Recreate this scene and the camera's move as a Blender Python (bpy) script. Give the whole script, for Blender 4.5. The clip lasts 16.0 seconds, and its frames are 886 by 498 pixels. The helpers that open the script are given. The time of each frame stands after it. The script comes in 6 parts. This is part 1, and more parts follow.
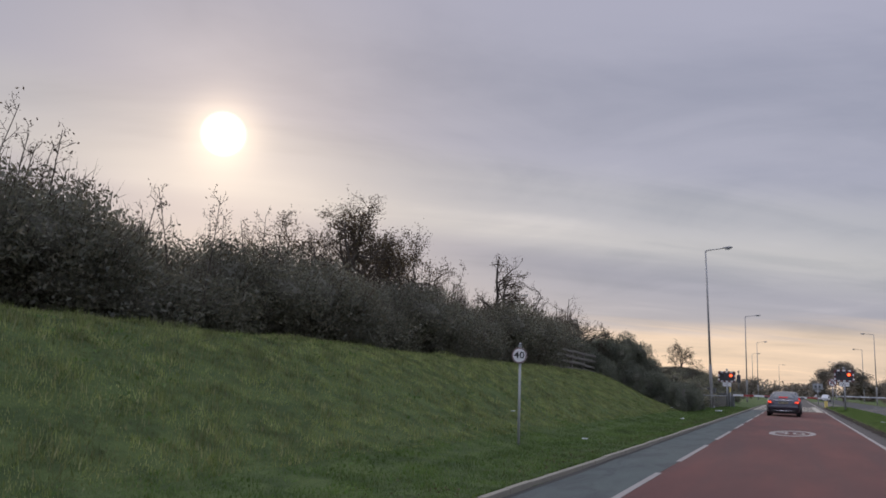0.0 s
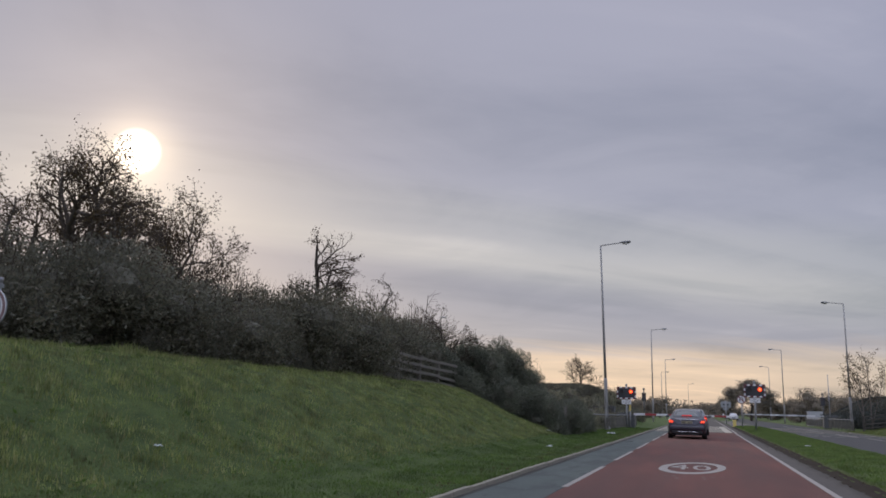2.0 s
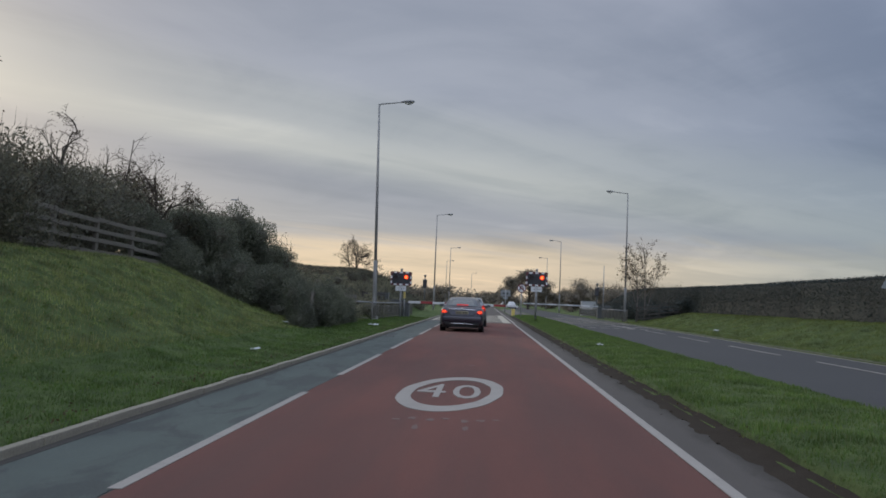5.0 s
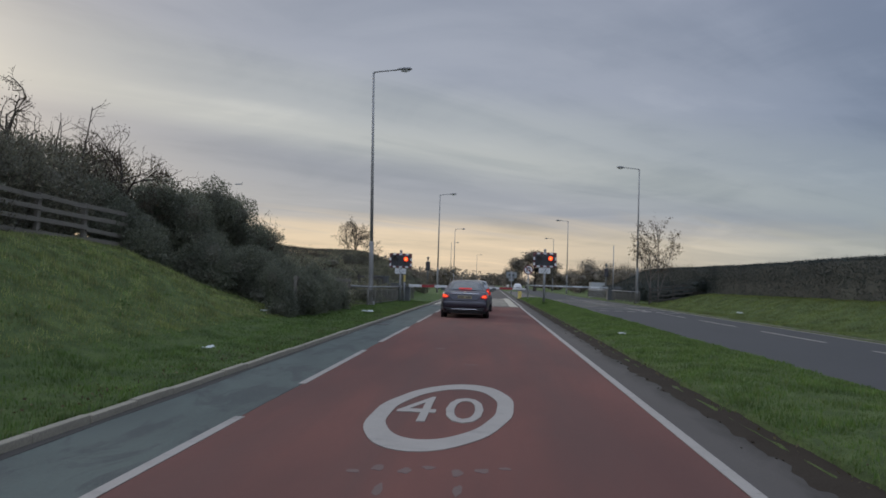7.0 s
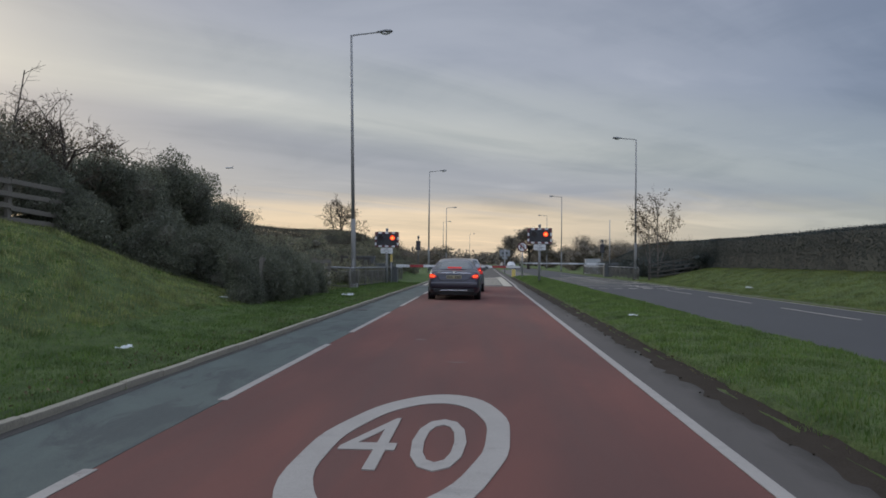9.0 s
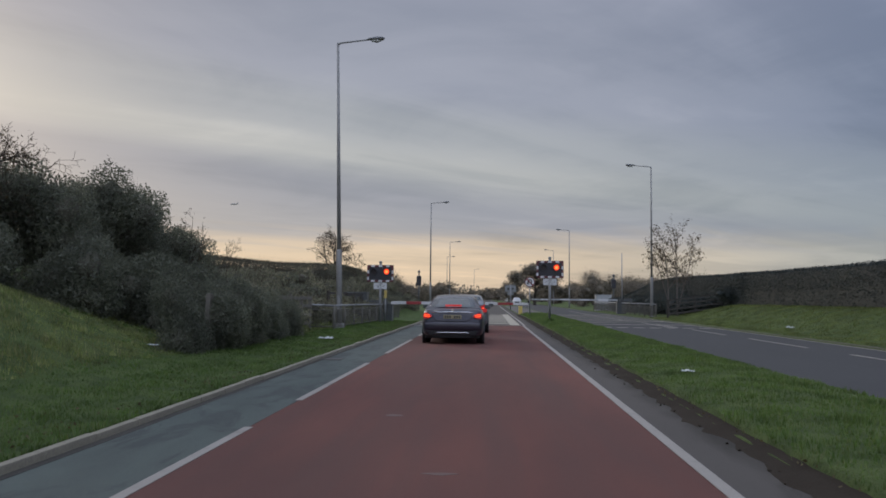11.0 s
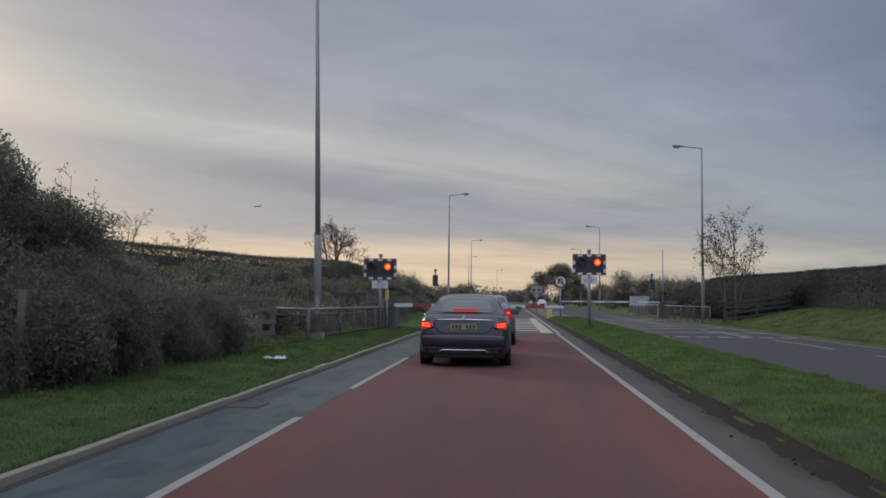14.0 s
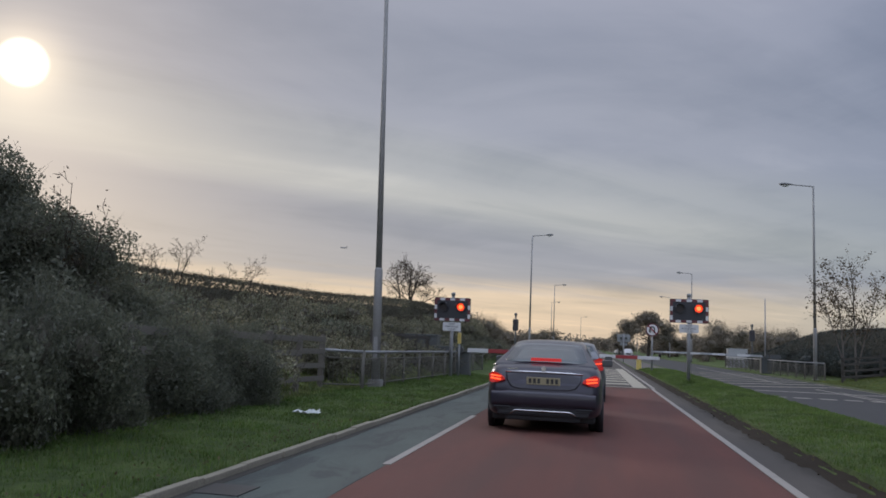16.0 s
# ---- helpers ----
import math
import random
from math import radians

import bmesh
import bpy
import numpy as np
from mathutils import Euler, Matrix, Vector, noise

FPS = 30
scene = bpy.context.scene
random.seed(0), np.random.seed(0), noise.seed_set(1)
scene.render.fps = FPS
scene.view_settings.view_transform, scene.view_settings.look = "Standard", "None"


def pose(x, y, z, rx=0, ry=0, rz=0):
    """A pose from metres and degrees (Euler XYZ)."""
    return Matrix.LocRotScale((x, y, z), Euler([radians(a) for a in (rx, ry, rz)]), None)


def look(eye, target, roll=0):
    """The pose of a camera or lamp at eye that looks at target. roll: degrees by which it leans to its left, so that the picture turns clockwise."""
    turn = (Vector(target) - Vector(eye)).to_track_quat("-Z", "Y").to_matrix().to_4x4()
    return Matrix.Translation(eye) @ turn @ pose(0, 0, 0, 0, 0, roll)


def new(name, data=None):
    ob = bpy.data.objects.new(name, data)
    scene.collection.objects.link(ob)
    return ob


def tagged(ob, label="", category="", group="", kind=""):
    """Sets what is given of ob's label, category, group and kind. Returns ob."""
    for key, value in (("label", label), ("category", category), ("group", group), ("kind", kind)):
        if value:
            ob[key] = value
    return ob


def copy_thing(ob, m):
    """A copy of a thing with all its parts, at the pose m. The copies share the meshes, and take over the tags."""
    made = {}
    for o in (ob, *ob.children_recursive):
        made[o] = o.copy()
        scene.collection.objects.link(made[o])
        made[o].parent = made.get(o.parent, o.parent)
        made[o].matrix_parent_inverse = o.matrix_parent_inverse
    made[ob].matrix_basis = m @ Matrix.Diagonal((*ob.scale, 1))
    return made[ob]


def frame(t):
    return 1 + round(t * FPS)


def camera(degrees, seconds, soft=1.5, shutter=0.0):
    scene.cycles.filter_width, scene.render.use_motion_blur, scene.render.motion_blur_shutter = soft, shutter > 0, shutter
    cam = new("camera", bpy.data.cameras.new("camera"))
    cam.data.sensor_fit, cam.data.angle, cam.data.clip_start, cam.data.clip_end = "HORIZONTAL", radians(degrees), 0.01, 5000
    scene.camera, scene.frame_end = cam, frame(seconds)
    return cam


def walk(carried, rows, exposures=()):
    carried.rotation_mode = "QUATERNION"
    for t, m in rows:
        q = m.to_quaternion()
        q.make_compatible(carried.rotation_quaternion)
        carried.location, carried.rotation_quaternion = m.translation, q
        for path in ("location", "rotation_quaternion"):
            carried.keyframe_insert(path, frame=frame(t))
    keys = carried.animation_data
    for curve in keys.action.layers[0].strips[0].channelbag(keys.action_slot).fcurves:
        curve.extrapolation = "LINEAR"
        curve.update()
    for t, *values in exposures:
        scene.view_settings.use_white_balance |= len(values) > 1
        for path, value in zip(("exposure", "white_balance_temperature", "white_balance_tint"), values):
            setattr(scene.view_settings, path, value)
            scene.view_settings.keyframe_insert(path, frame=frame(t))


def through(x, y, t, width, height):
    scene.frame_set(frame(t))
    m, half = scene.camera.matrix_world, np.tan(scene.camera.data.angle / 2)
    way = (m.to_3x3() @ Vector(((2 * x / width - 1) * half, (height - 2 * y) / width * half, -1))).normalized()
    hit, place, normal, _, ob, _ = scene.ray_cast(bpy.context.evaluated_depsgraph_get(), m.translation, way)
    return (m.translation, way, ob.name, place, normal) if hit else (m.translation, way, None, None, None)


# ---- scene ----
cam = camera(58.1, 16.0, soft=1.7)
PATH = [
    (0, (-0.260, 2.600, 1.330), (-1.056, 4.405, 1.657), 2.1),
    (0.5, (-0.205, 5.080, 1.345), (-1.074, 6.838, 1.737), 0.7),
    (1, (-0.215, 7.740, 1.350), (-1.105, 9.490, 1.727), 0.1),
    (1.5, (-0.181, 10.430, 1.318), (-1.081, 12.177, 1.690), 0.3),
    (2, (-0.078, 12.890, 1.245), (-0.686, 14.756, 1.633), 1.5),
    (2.5, (-0.071, 14.892, 1.259), (-0.423, 16.826, 1.629), 1.4),
    (3, (-0.008, 16.529, 1.271), (-0.218, 18.504, 1.508), 1.6),
    (3.5, (0.011, 17.965, 1.302), (-0.092, 19.962, 1.347), 1.2),
    (4, (0.026, 19.185, 1.314), (-0.077, 21.181, 1.387), 1.5),
    (4.5, (0.055, 20.369, 1.315), (-0.047, 22.364, 1.422), 2.0),
    (4.7, (0.046, 20.775, 1.312), (-0.058, 22.769, 1.439), 2.3),
    (6.8, (0.061, 24.065, 1.334), (-0.075, 26.058, 1.433), 2.0),
    (7, (0.073, 24.346, 1.364), (-0.048, 26.341, 1.446), 1.8),
    (7.5, (0.104, 24.926, 1.349), (0.009, 26.923, 1.424), 1.0),
    (8, (0.073, 25.572, 1.333), (-0.015, 27.569, 1.392), 0.8),
    (8.5, (0.089, 26.250, 1.314), (0.001, 28.248, 1.335), 0.7),
    (9, (0.155, 27.053, 1.331), (0.052, 29.050, 1.363), 0.6),
    (9.5, (0.127, 28.163, 1.326), (0.004, 30.157, 1.421), 0.5),
    (10, (0.148, 29.385, 1.331), (0.029, 31.379, 1.434), 0.4),
    (10.2, (0.179, 29.740, 1.363), (0.063, 31.734, 1.471), 0.3),
    (12.3, (0.151, 35.120, 1.355), (0.038, 37.112, 1.492), 1.1),
    (12.5, (0.088, 35.785, 1.322), (-0.024, 37.776, 1.464), 1.1),
    (13, (0.037, 36.978, 1.295), (-0.072, 38.969, 1.449), 1.0),
    (13.5, (0.089, 37.937, 1.324), (-0.036, 39.928, 1.470), 0.8),
    (14, (0.066, 38.904, 1.338), (-0.107, 40.893, 1.464), 0.6),
    (14.5, (0.034, 39.901, 1.321), (-0.210, 41.882, 1.443), 0.5),
    (15, (0.024, 40.704, 1.314), (-0.284, 42.677, 1.428), 0.4),
    (15.5, (-0.023, 41.420, 1.358), (-0.388, 43.378, 1.537), 1.3),
    (16, (-0.097, 42.032, 1.348), (-0.477, 43.982, 1.579), 2.4),
]
EXPOSURES = [
    (0.0, 0.15, 6440, 18), (1.0, 0.08, 6440, 18), (1.9, 0.10, 6420, 17), (2.5, -0.16, 6250, 15), (3.0, -0.34, 6250, 10), (3.5, -0.15, 6250, 9), (4.0, 0.0, 6250, 9),
    (4.7, 0.02, 6250, 9), (7.0, 0.0, 6250, 9), (9.0, 0.08, 6270, 9), (10.2, -0.05, 6290, 11), (12.5, -0.06, 6290, 12), (14.0, -0.08, 6290, 12), (15.5, 0.03, 6310, 12), (16.0, 0.0, 6310, 12),
]
walk(cam, [(t, look(eye, aim, roll)) for t, eye, aim, roll in PATH], EXPOSURES)

# ---- world, sun, exposure ----
SUN_AZ, SUN_EL = radians(-40.0), radians(16.4)
SUN_DIR = Vector((math.sin(SUN_AZ) * math.cos(SUN_EL), math.cos(SUN_AZ) * math.cos(SUN_EL), math.sin(SUN_EL)))
scene.view_settings.exposure = 0.0


def sky_world():
    w = bpy.data.worlds.new("overcast_evening")
    scene.world = w
    w.use_nodes = True
    nt = w.node_tree
    nt.nodes.clear()
    N, L = nt.nodes.new, nt.links.new

    def math_node(op, a, b=None, clamp=False):
        n = N("ShaderNodeMath")
        n.operation, n.use_clamp = op, clamp
        for i, v in enumerate((a, b)):
            if v is None:
                continue
            if isinstance(v, (int, float)):
                n.inputs[i].default_value = v
            else:
                L(v, n.inputs[i])
        return n.outputs[0]

    def ramp(fac, stops):
        n = N("ShaderNodeValToRGB")
        n.color_ramp.interpolation = "EASE"
        while len(n.color_ramp.elements) < len(stops):
            n.color_ramp.elements.new(0.5)
        for e, (p, c) in zip(n.color_ramp.elements, stops):
            e.position, e.color = p, (*c, 1)
        L(fac, n.inputs[0])
        return n.outputs[0]

    def mix(kind, fac, a, b):
        n = N("ShaderNodeMix")
        n.data_type, n.blend_type = "RGBA", kind
        n.clamp_result = False
        for sock, v in ((n.inputs[0], fac), (n.inputs[6], a), (n.inputs[7], b)):
            if isinstance(v, (int, float)):
                sock.default_value = v
            elif isinstance(v, tuple):
                sock.default_value = (*v, 1)
            else:
                L(v, sock)
        return n.outputs[2]

    way = N("ShaderNodeTexCoord").outputs["Generated"]
    sep = N("ShaderNodeSeparateXYZ")
    L(way, sep.inputs[0])
    x, y, z = sep.outputs
    # cloud sheet seen in perspective: place on a flat layer, streaks drawn out along one bearing
    depth = math_node("ADD", math_node("MAXIMUM", z, 0.0), 0.07)
    px, py = math_node("DIVIDE", x, depth), math_node("DIVIDE", y, depth)
    comb = N("ShaderNodeCombineXYZ")
    L(px, comb.inputs[0]), L(py, comb.inputs[1])
    turn = N("ShaderNodeMapping")
    turn.inputs["Rotation"].default_value = (0, 0, radians(CLOUD_TURN))
    turn.inputs["Location"].default_value = CLOUD_SHIFT
    stretch = N("ShaderNodeMapping")
    stretch.inputs["Scale"].default_value = CLOUD_SCALE
    L(comb.outputs[0], turn.inputs[0])
    L(turn.outputs[0], stretch.inputs[0])

    def noise_tex(vec, scale, detail, rough, warp):
        n = N("ShaderNodeTexNoise")
        n.inputs["Scale"].default_value, n.inputs["Detail"].default_value = scale, detail
        n.inputs["Roughness"].default_value, n.inputs["Distortion"].default_value = rough, warp
        L(vec, n.inputs["Vector"])
        return n.outputs[0]

    broad = noise_tex(stretch.outputs[0], 0.55, 3, 0.5, 0.5)
    fine = noise_tex(stretch.outputs[0], 1.3, 6, 0.55, 1.1)
    blotch = noise_tex(turn.outputs[0], 0.8, 6, 0.58, 0.7)
    cloud = math_node("ADD", math_node("MULTIPLY", broad, 0.44), math_node("ADD", math_node("MULTIPLY", fine, 0.24), math_node("MULTIPLY", blotch, 0.32)))
    # colour by height above the horizon: warm rim, grey bank, pale streak, slate sheet, brighter overhead
    up = math_node("ADD", z, math_node("MULTIPLY", math_node("SUBTRACT", broad, 0.5), 0.045))
    up = math_node("ADD", up, math_node("MULTIPLY", x, SKY_TILT))
    base = ramp(math_node("MAXIMUM", up, 0.0), SKY_BANDS)
    # clear warm strip under the edge of the cloud deck
    dot = N("ShaderNodeVectorMath")
    dot.operation = "DOT_PRODUCT"
    dot.inputs[1].default_value = SUN_DIR
    L(way, dot.inputs[0])
    d = math_node("MAXIMUM", dot.outputs["Value"], 0.0)
    ahead = N("ShaderNodeMapRange")
    ahead.interpolation_type = "SMOOTHSTEP"
    ahead.inputs[1].default_value, ahead.inputs[2].default_value = 0.36, 0.80
    L(d, ahead.inputs[0])
    front = ahead.outputs[0]
    rim = N("ShaderNodeMapRange")
    rim.interpolation_type = "SMOOTHSTEP"
    rim.inputs[1].default_value, rim.inputs[2].default_value = 0.092, 0.050
    rim.inputs[3].default_value, rim.inputs[4].default_value = 0.0, 0.92
    L(math_node("ADD", z, math_node("MULTIPLY", math_node("SUBTRACT", fine, 0.5), 0.05)), rim.inputs[0])
    base = mix("MIX", rim.outputs[0], base, mix("MIX", front, (0.63, 0.565, 0.455), (0.86, 0.64, 0.43)))
    lit = ramp(cloud, [(0.37, (0.78, 0.80, 0.83)), (0.5, (1.0, 1.0, 1.0)), (0.63, (1.27, 1.24, 1.185))])
    col = mix("MULTIPLY", 1.0, base, lit)
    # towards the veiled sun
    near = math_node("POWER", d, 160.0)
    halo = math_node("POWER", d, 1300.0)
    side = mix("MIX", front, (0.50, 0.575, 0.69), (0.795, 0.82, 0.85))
    # thinner towards the sun, and front-lit cloud opposite to it
    col = mix("MULTIPLY", 1.0, col, mix("MIX", math_node("POWER", d, 14.0), (1.0, 1.0, 1.0), (0.74, 0.74, 0.75)))
    back = N("ShaderNodeMapRange")
    back.interpolation_type = "SMOOTHSTEP"
    back.inputs[1].default_value, back.inputs[2].default_value = 0.20, -0.60
    L(y, back.inputs[0])
    col = mix("MULTIPLY", 1.0, col, mix("MIX", back.outputs[0], (1.0, 1.0, 1.0), (3.3, 3.15, 3.0)))
    col = mix("MULTIPLY", 1.0, col, side)
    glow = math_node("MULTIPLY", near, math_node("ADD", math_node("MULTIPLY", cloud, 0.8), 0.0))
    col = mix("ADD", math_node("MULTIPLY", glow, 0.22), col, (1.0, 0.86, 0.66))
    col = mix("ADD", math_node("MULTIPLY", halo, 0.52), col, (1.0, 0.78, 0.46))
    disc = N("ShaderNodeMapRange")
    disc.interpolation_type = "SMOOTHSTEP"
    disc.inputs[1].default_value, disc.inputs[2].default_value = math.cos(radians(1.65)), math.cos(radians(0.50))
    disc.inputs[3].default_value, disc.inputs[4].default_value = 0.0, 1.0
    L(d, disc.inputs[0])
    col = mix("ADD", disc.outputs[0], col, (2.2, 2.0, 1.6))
    # a little of the clear sky above the cloud comes through
    clear = N("ShaderNodeTexSky")
    clear.sky_type, clear.sun_disc = "NISHITA", False
    clear.sun_elevation, clear.sun_rotation = SUN_EL, SUN_AZ
    clear_bg, cloud_bg, both, out = N("ShaderNodeBackground"), N("ShaderNodeBackground"), N("ShaderNodeAddShader"), N("ShaderNodeOutputWorld")
    clear_bg.inputs[1].default_value = 0.012
    L(clear.outputs[0], clear_bg.inputs[0])
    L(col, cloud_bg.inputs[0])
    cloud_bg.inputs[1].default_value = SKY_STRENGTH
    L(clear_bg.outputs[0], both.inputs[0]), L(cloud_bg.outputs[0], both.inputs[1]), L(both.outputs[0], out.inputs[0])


CLOUD_TURN, CLOUD_SCALE, CLOUD_SHIFT, SKY_TILT = -40.0, (0.24, 1.0, 1.0), (3.1, 1.7, 0.0), 0.13
SKY_STRENGTH = 1.0
SKY_BANDS = [
    (0.000, (0.37, 0.35, 0.37)), (0.060, (0.38, 0.36, 0.375)), (0.105, (0.355, 0.345, 0.375)), (0.150, (0.535, 0.515, 0.47)),
    (0.195, (0.46, 0.455, 0.445)), (0.250, (0.40, 0.40, 0.44)), (0.480, (0.42, 0.42, 0.475)), (0.75, (0.88, 0.89, 0.95)), (1.0, (1.30, 1.31, 1.38)),
]
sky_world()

sun = new("sun", bpy.data.lights.new("sun", "SUN"))
sun.data.energy, sun.data.angle, sun.data.color = 1.0, radians(10.0), (1.0, 0.90, 0.78)
sun.matrix_world = look(SUN_DIR * 50, (0, 0, 0))

# ---- small tools ----
def mesh_of(name, verts, faces, smooth=False):
    me = bpy.data.meshes.new(name)
    me.from_pydata([tuple(v) for v in verts], [], faces)
    if smooth:
        me.polygons.foreach_set("use_smooth", [True] * len(me.polygons))
    me.update()
    return me


def quads_mesh(name, verts, corners=4, smooth=False):
    """A mesh of separate faces from a numpy array (faces * corners, 3)."""
    me = bpy.data.meshes.new(name)
    n = len(verts)
    me.vertices.add(n), me.loops.add(n), me.polygons.add(n // corners)
    me.vertices.foreach_set("co", np.asarray(verts, np.float32).ravel())
    me.loops.foreach_set("vertex_index", np.arange(n, dtype=np.int32))
    me.polygons.foreach_set("loop_start", np.arange(0, n, corners, dtype=np.int32))
    if smooth:
        me.polygons.foreach_set("use_smooth", np.ones(n // corners, dtype=bool))
    me.update(calc_edges=True)
    return me


def part(name, data, material, parent=None, label="", at=None):
    """Links a bmesh or mesh as one object, under a thing or a part."""
    if isinstance(data, bmesh.types.BMesh):
        me = bpy.data.meshes.new(name)
        data.to_mesh(me)
        data.free()
    else:
        me = data
    if material is not None and not me.materials:
        me.materials.append(material)
    ob = new(name, me)
    if parent is not None:
        ob.parent = parent
    if at is not None:
        ob.matrix_basis = at
    if label:
        ob["label"] = label
    return ob


def thing(name, label, category, at=None, group="", kind=""):
    ob = new(name)
    ob.empty_display_size = 0.2
    if at is not None:
        ob.matrix_basis = at
    return tagged(ob, label, category, group, kind)


def add_box(bm, x0, x1, y0, y1, z0, z1, bevel=0.0):
    m = Matrix.LocRotScale(((x0 + x1) / 2, (y0 + y1) / 2, (z0 + z1) / 2), None, (abs(x1 - x0), abs(y1 - y0), abs(z1 - z0)))
    vs = bmesh.ops.create_cube(bm, size=1.0, matrix=m)["verts"]
    if bevel:
        es = list({e for v in vs for e in v.link_edges})
        bmesh.ops.bevel(bm, geom=es, offset=bevel, segments=2, affect="EDGES", profile=0.6)
    return bm


def box(x0, x1, y0, y1, z0, z1, bevel=0.0):
    return add_box(bmesh.new(), x0, x1, y0, y1, z0, z1, bevel)


def add_tube(bm, points, radii, sides=8, caps=True):
    """A tapered tube along points."""
    rings, old = [], None
    pts = [Vector(p) for p in points]
    for i, p in enumerate(pts):
        d = (pts[min(i + 1, len(pts) - 1)] - pts[max(i - 1, 0)]).normalized()
        a = Vector((0, 0, 1)) if abs(d.z) < 0.9 else Vector((1, 0, 0))
        if old is not None:
            a = old
        u = (a - d * a.dot(d)).normalized()
        v = d.cross(u)
        old = u
        r = radii[i] if not isinstance(radii, (int, float)) else radii
        rings.append([bm.verts.new(p + (u * math.cos(k * 2 * math.pi / sides) + v * math.sin(k * 2 * math.pi / sides)) * r) for k in range(sides)])
    for a, b in zip(rings, rings[1:]):
        for k in range(sides):
            f = bm.faces.new((a[k], a[(k + 1) % sides], b[(k + 1) % sides], b[k]))
            f.smooth = sides > 5
    if caps:
        bm.faces.new(rings[0][::-1]), bm.faces.new(rings[-1])
    return bm


def tube(points, radii, sides=8, caps=True):
    return add_tube(bmesh.new(), points, radii, sides, caps)


def disc(radius, y0, y1, sides=32, centre=(0, 0), bevel=0.0):
    """A round plate standing upright, facing along y."""
    cx, cz = centre
    return tube([(cx, y0, cz), (cx, y1, cz)], radius, sides)


def plate(outline, y0, y1):
    """A flat outline in x and z, made thick along y."""
    bm = bmesh.new()
    a = [bm.verts.new((x, y0, z)) for x, z in outline]
    b = [bm.verts.new((x, y1, z)) for x, z in outline]
    n = len(outline)
    bm.faces.new(a), bm.faces.new(b[::-1])
    for i in range(n):
        bm.faces.new((a[i], b[i], b[(i + 1) % n], a[(i + 1) % n]))
    bmesh.ops.recalc_face_normals(bm, faces=bm.faces)
    return bm


def rounded(w, h, r, n=5):
    """Outline of a rounded rectangle about its centre."""
    out = []
    for cx, cz, a0 in ((w / 2 - r, h / 2 - r, 0), (-w / 2 + r, h / 2 - r, 90), (-w / 2 + r, -h / 2 + r, 180), (w / 2 - r, -h / 2 + r, 270)):
        for k in range(n + 1):
            a = radians(a0 + 90 * k / n)
            out.append((cx + r * math.cos(a), cz + r * math.sin(a)))
    return out


def flat_poly(outline, z=0.0, thick=0.004):
    """A thin painted layer on the ground: outline in x and y, its top at z + thick."""
    bm = bmesh.new()
    a = [bm.verts.new((x, y, z)) for x, y in outline]
    b = [bm.verts.new((x, y, z + thick)) for x, y in outline]
    n = len(outline)
    bm.faces.new(b)
    for i in range(n):
        bm.faces.new((a[i], a[(i + 1) % n], b[(i + 1) % n], b[i]))
    bmesh.ops.recalc_face_normals(bm, faces=bm.faces)
    return bm


def text_mesh(words, size, depth=0.002, bold=0.0):
    cu = bpy.data.curves.new("lettering", "FONT")
    cu.body, cu.size, cu.align_x, cu.align_y, cu.extrude, cu.resolution_u, cu.offset = words, size, "CENTER", "CENTER", depth, 3, bold
    ob = bpy.data.objects.new("lettering", cu)
    scene.collection.objects.link(ob)
    me = bpy.data.meshes.new_from_object(ob.evaluated_get(bpy.context.evaluated_depsgraph_get()))
    bpy.data.objects.remove(ob)
    bpy.data.curves.remove(cu)
    return me


# ---- materials ----
def material(name, rough=0.8, metal=0.0, spec=0.5):
    m = bpy.data.materials.new(name)
    m.use_nodes = True
    b = m.node_tree.nodes["Principled BSDF"]
    b.inputs["Roughness"].default_value, b.inputs["Metallic"].default_value = rough, metal
    b.inputs["Specular IOR Level"].default_value = spec
    return m, m.node_tree, b


def nz(nt, scale, detail=4, rough=0.55, stretch=None, coords="Object", warp=0.0):
    co = nt.nodes.new("ShaderNodeTexCoord").outputs[coords]
    if stretch:
        mp = nt.nodes.new("ShaderNodeMapping")
        mp.inputs["Scale"].default_value = stretch
        nt.links.new(co, mp.inputs[0])
        co = mp.outputs[0]
    n = nt.nodes.new("ShaderNodeTexNoise")
    n.inputs["Scale"].default_value, n.inputs["Detail"].default_value, n.inputs["Roughness"].default_value = scale, detail, rough
    n.inputs["Distortion"].default_value = warp
    nt.links.new(co, n.inputs["Vector"])
    return n.outputs[0]


def cramp(nt, fac, stops):
    n = nt.nodes.new("ShaderNodeValToRGB")
    while len(n.color_ramp.elements) < len(stops):
        n.color_ramp.elements.new(0.5)
    for e, (p, c) in zip(n.color_ramp.elements, stops):
        e.position, e.color = p, (*c, 1) if len(c) == 3 else c
    nt.links.new(fac, n.inputs[0])
    return n.outputs[0]


def cmix(nt, fac, a, b, kind="MIX"):
    n = nt.nodes.new("ShaderNodeMix")
    n.data_type, n.blend_type = "RGBA", kind
    for s, v in ((n.inputs[0], fac), (n.inputs[6], a), (n.inputs[7], b)):
        if isinstance(v, (int, float)):
            s.default_value = v
        elif isinstance(v, tuple):
            s.default_value = (*v, 1)
        else:
            nt.links.new(v, s)
    return n.outputs[2]


def bump(nt, b, height, strength=0.4, distance=0.01):
    n = nt.nodes.new("ShaderNodeBump")
    n.inputs["Strength"].default_value, n.inputs["Distance"].default_value = strength, distance
    nt.links.new(height, n.inputs["Height"])
    nt.links.new(n.outputs[0], b.inputs["Normal"])


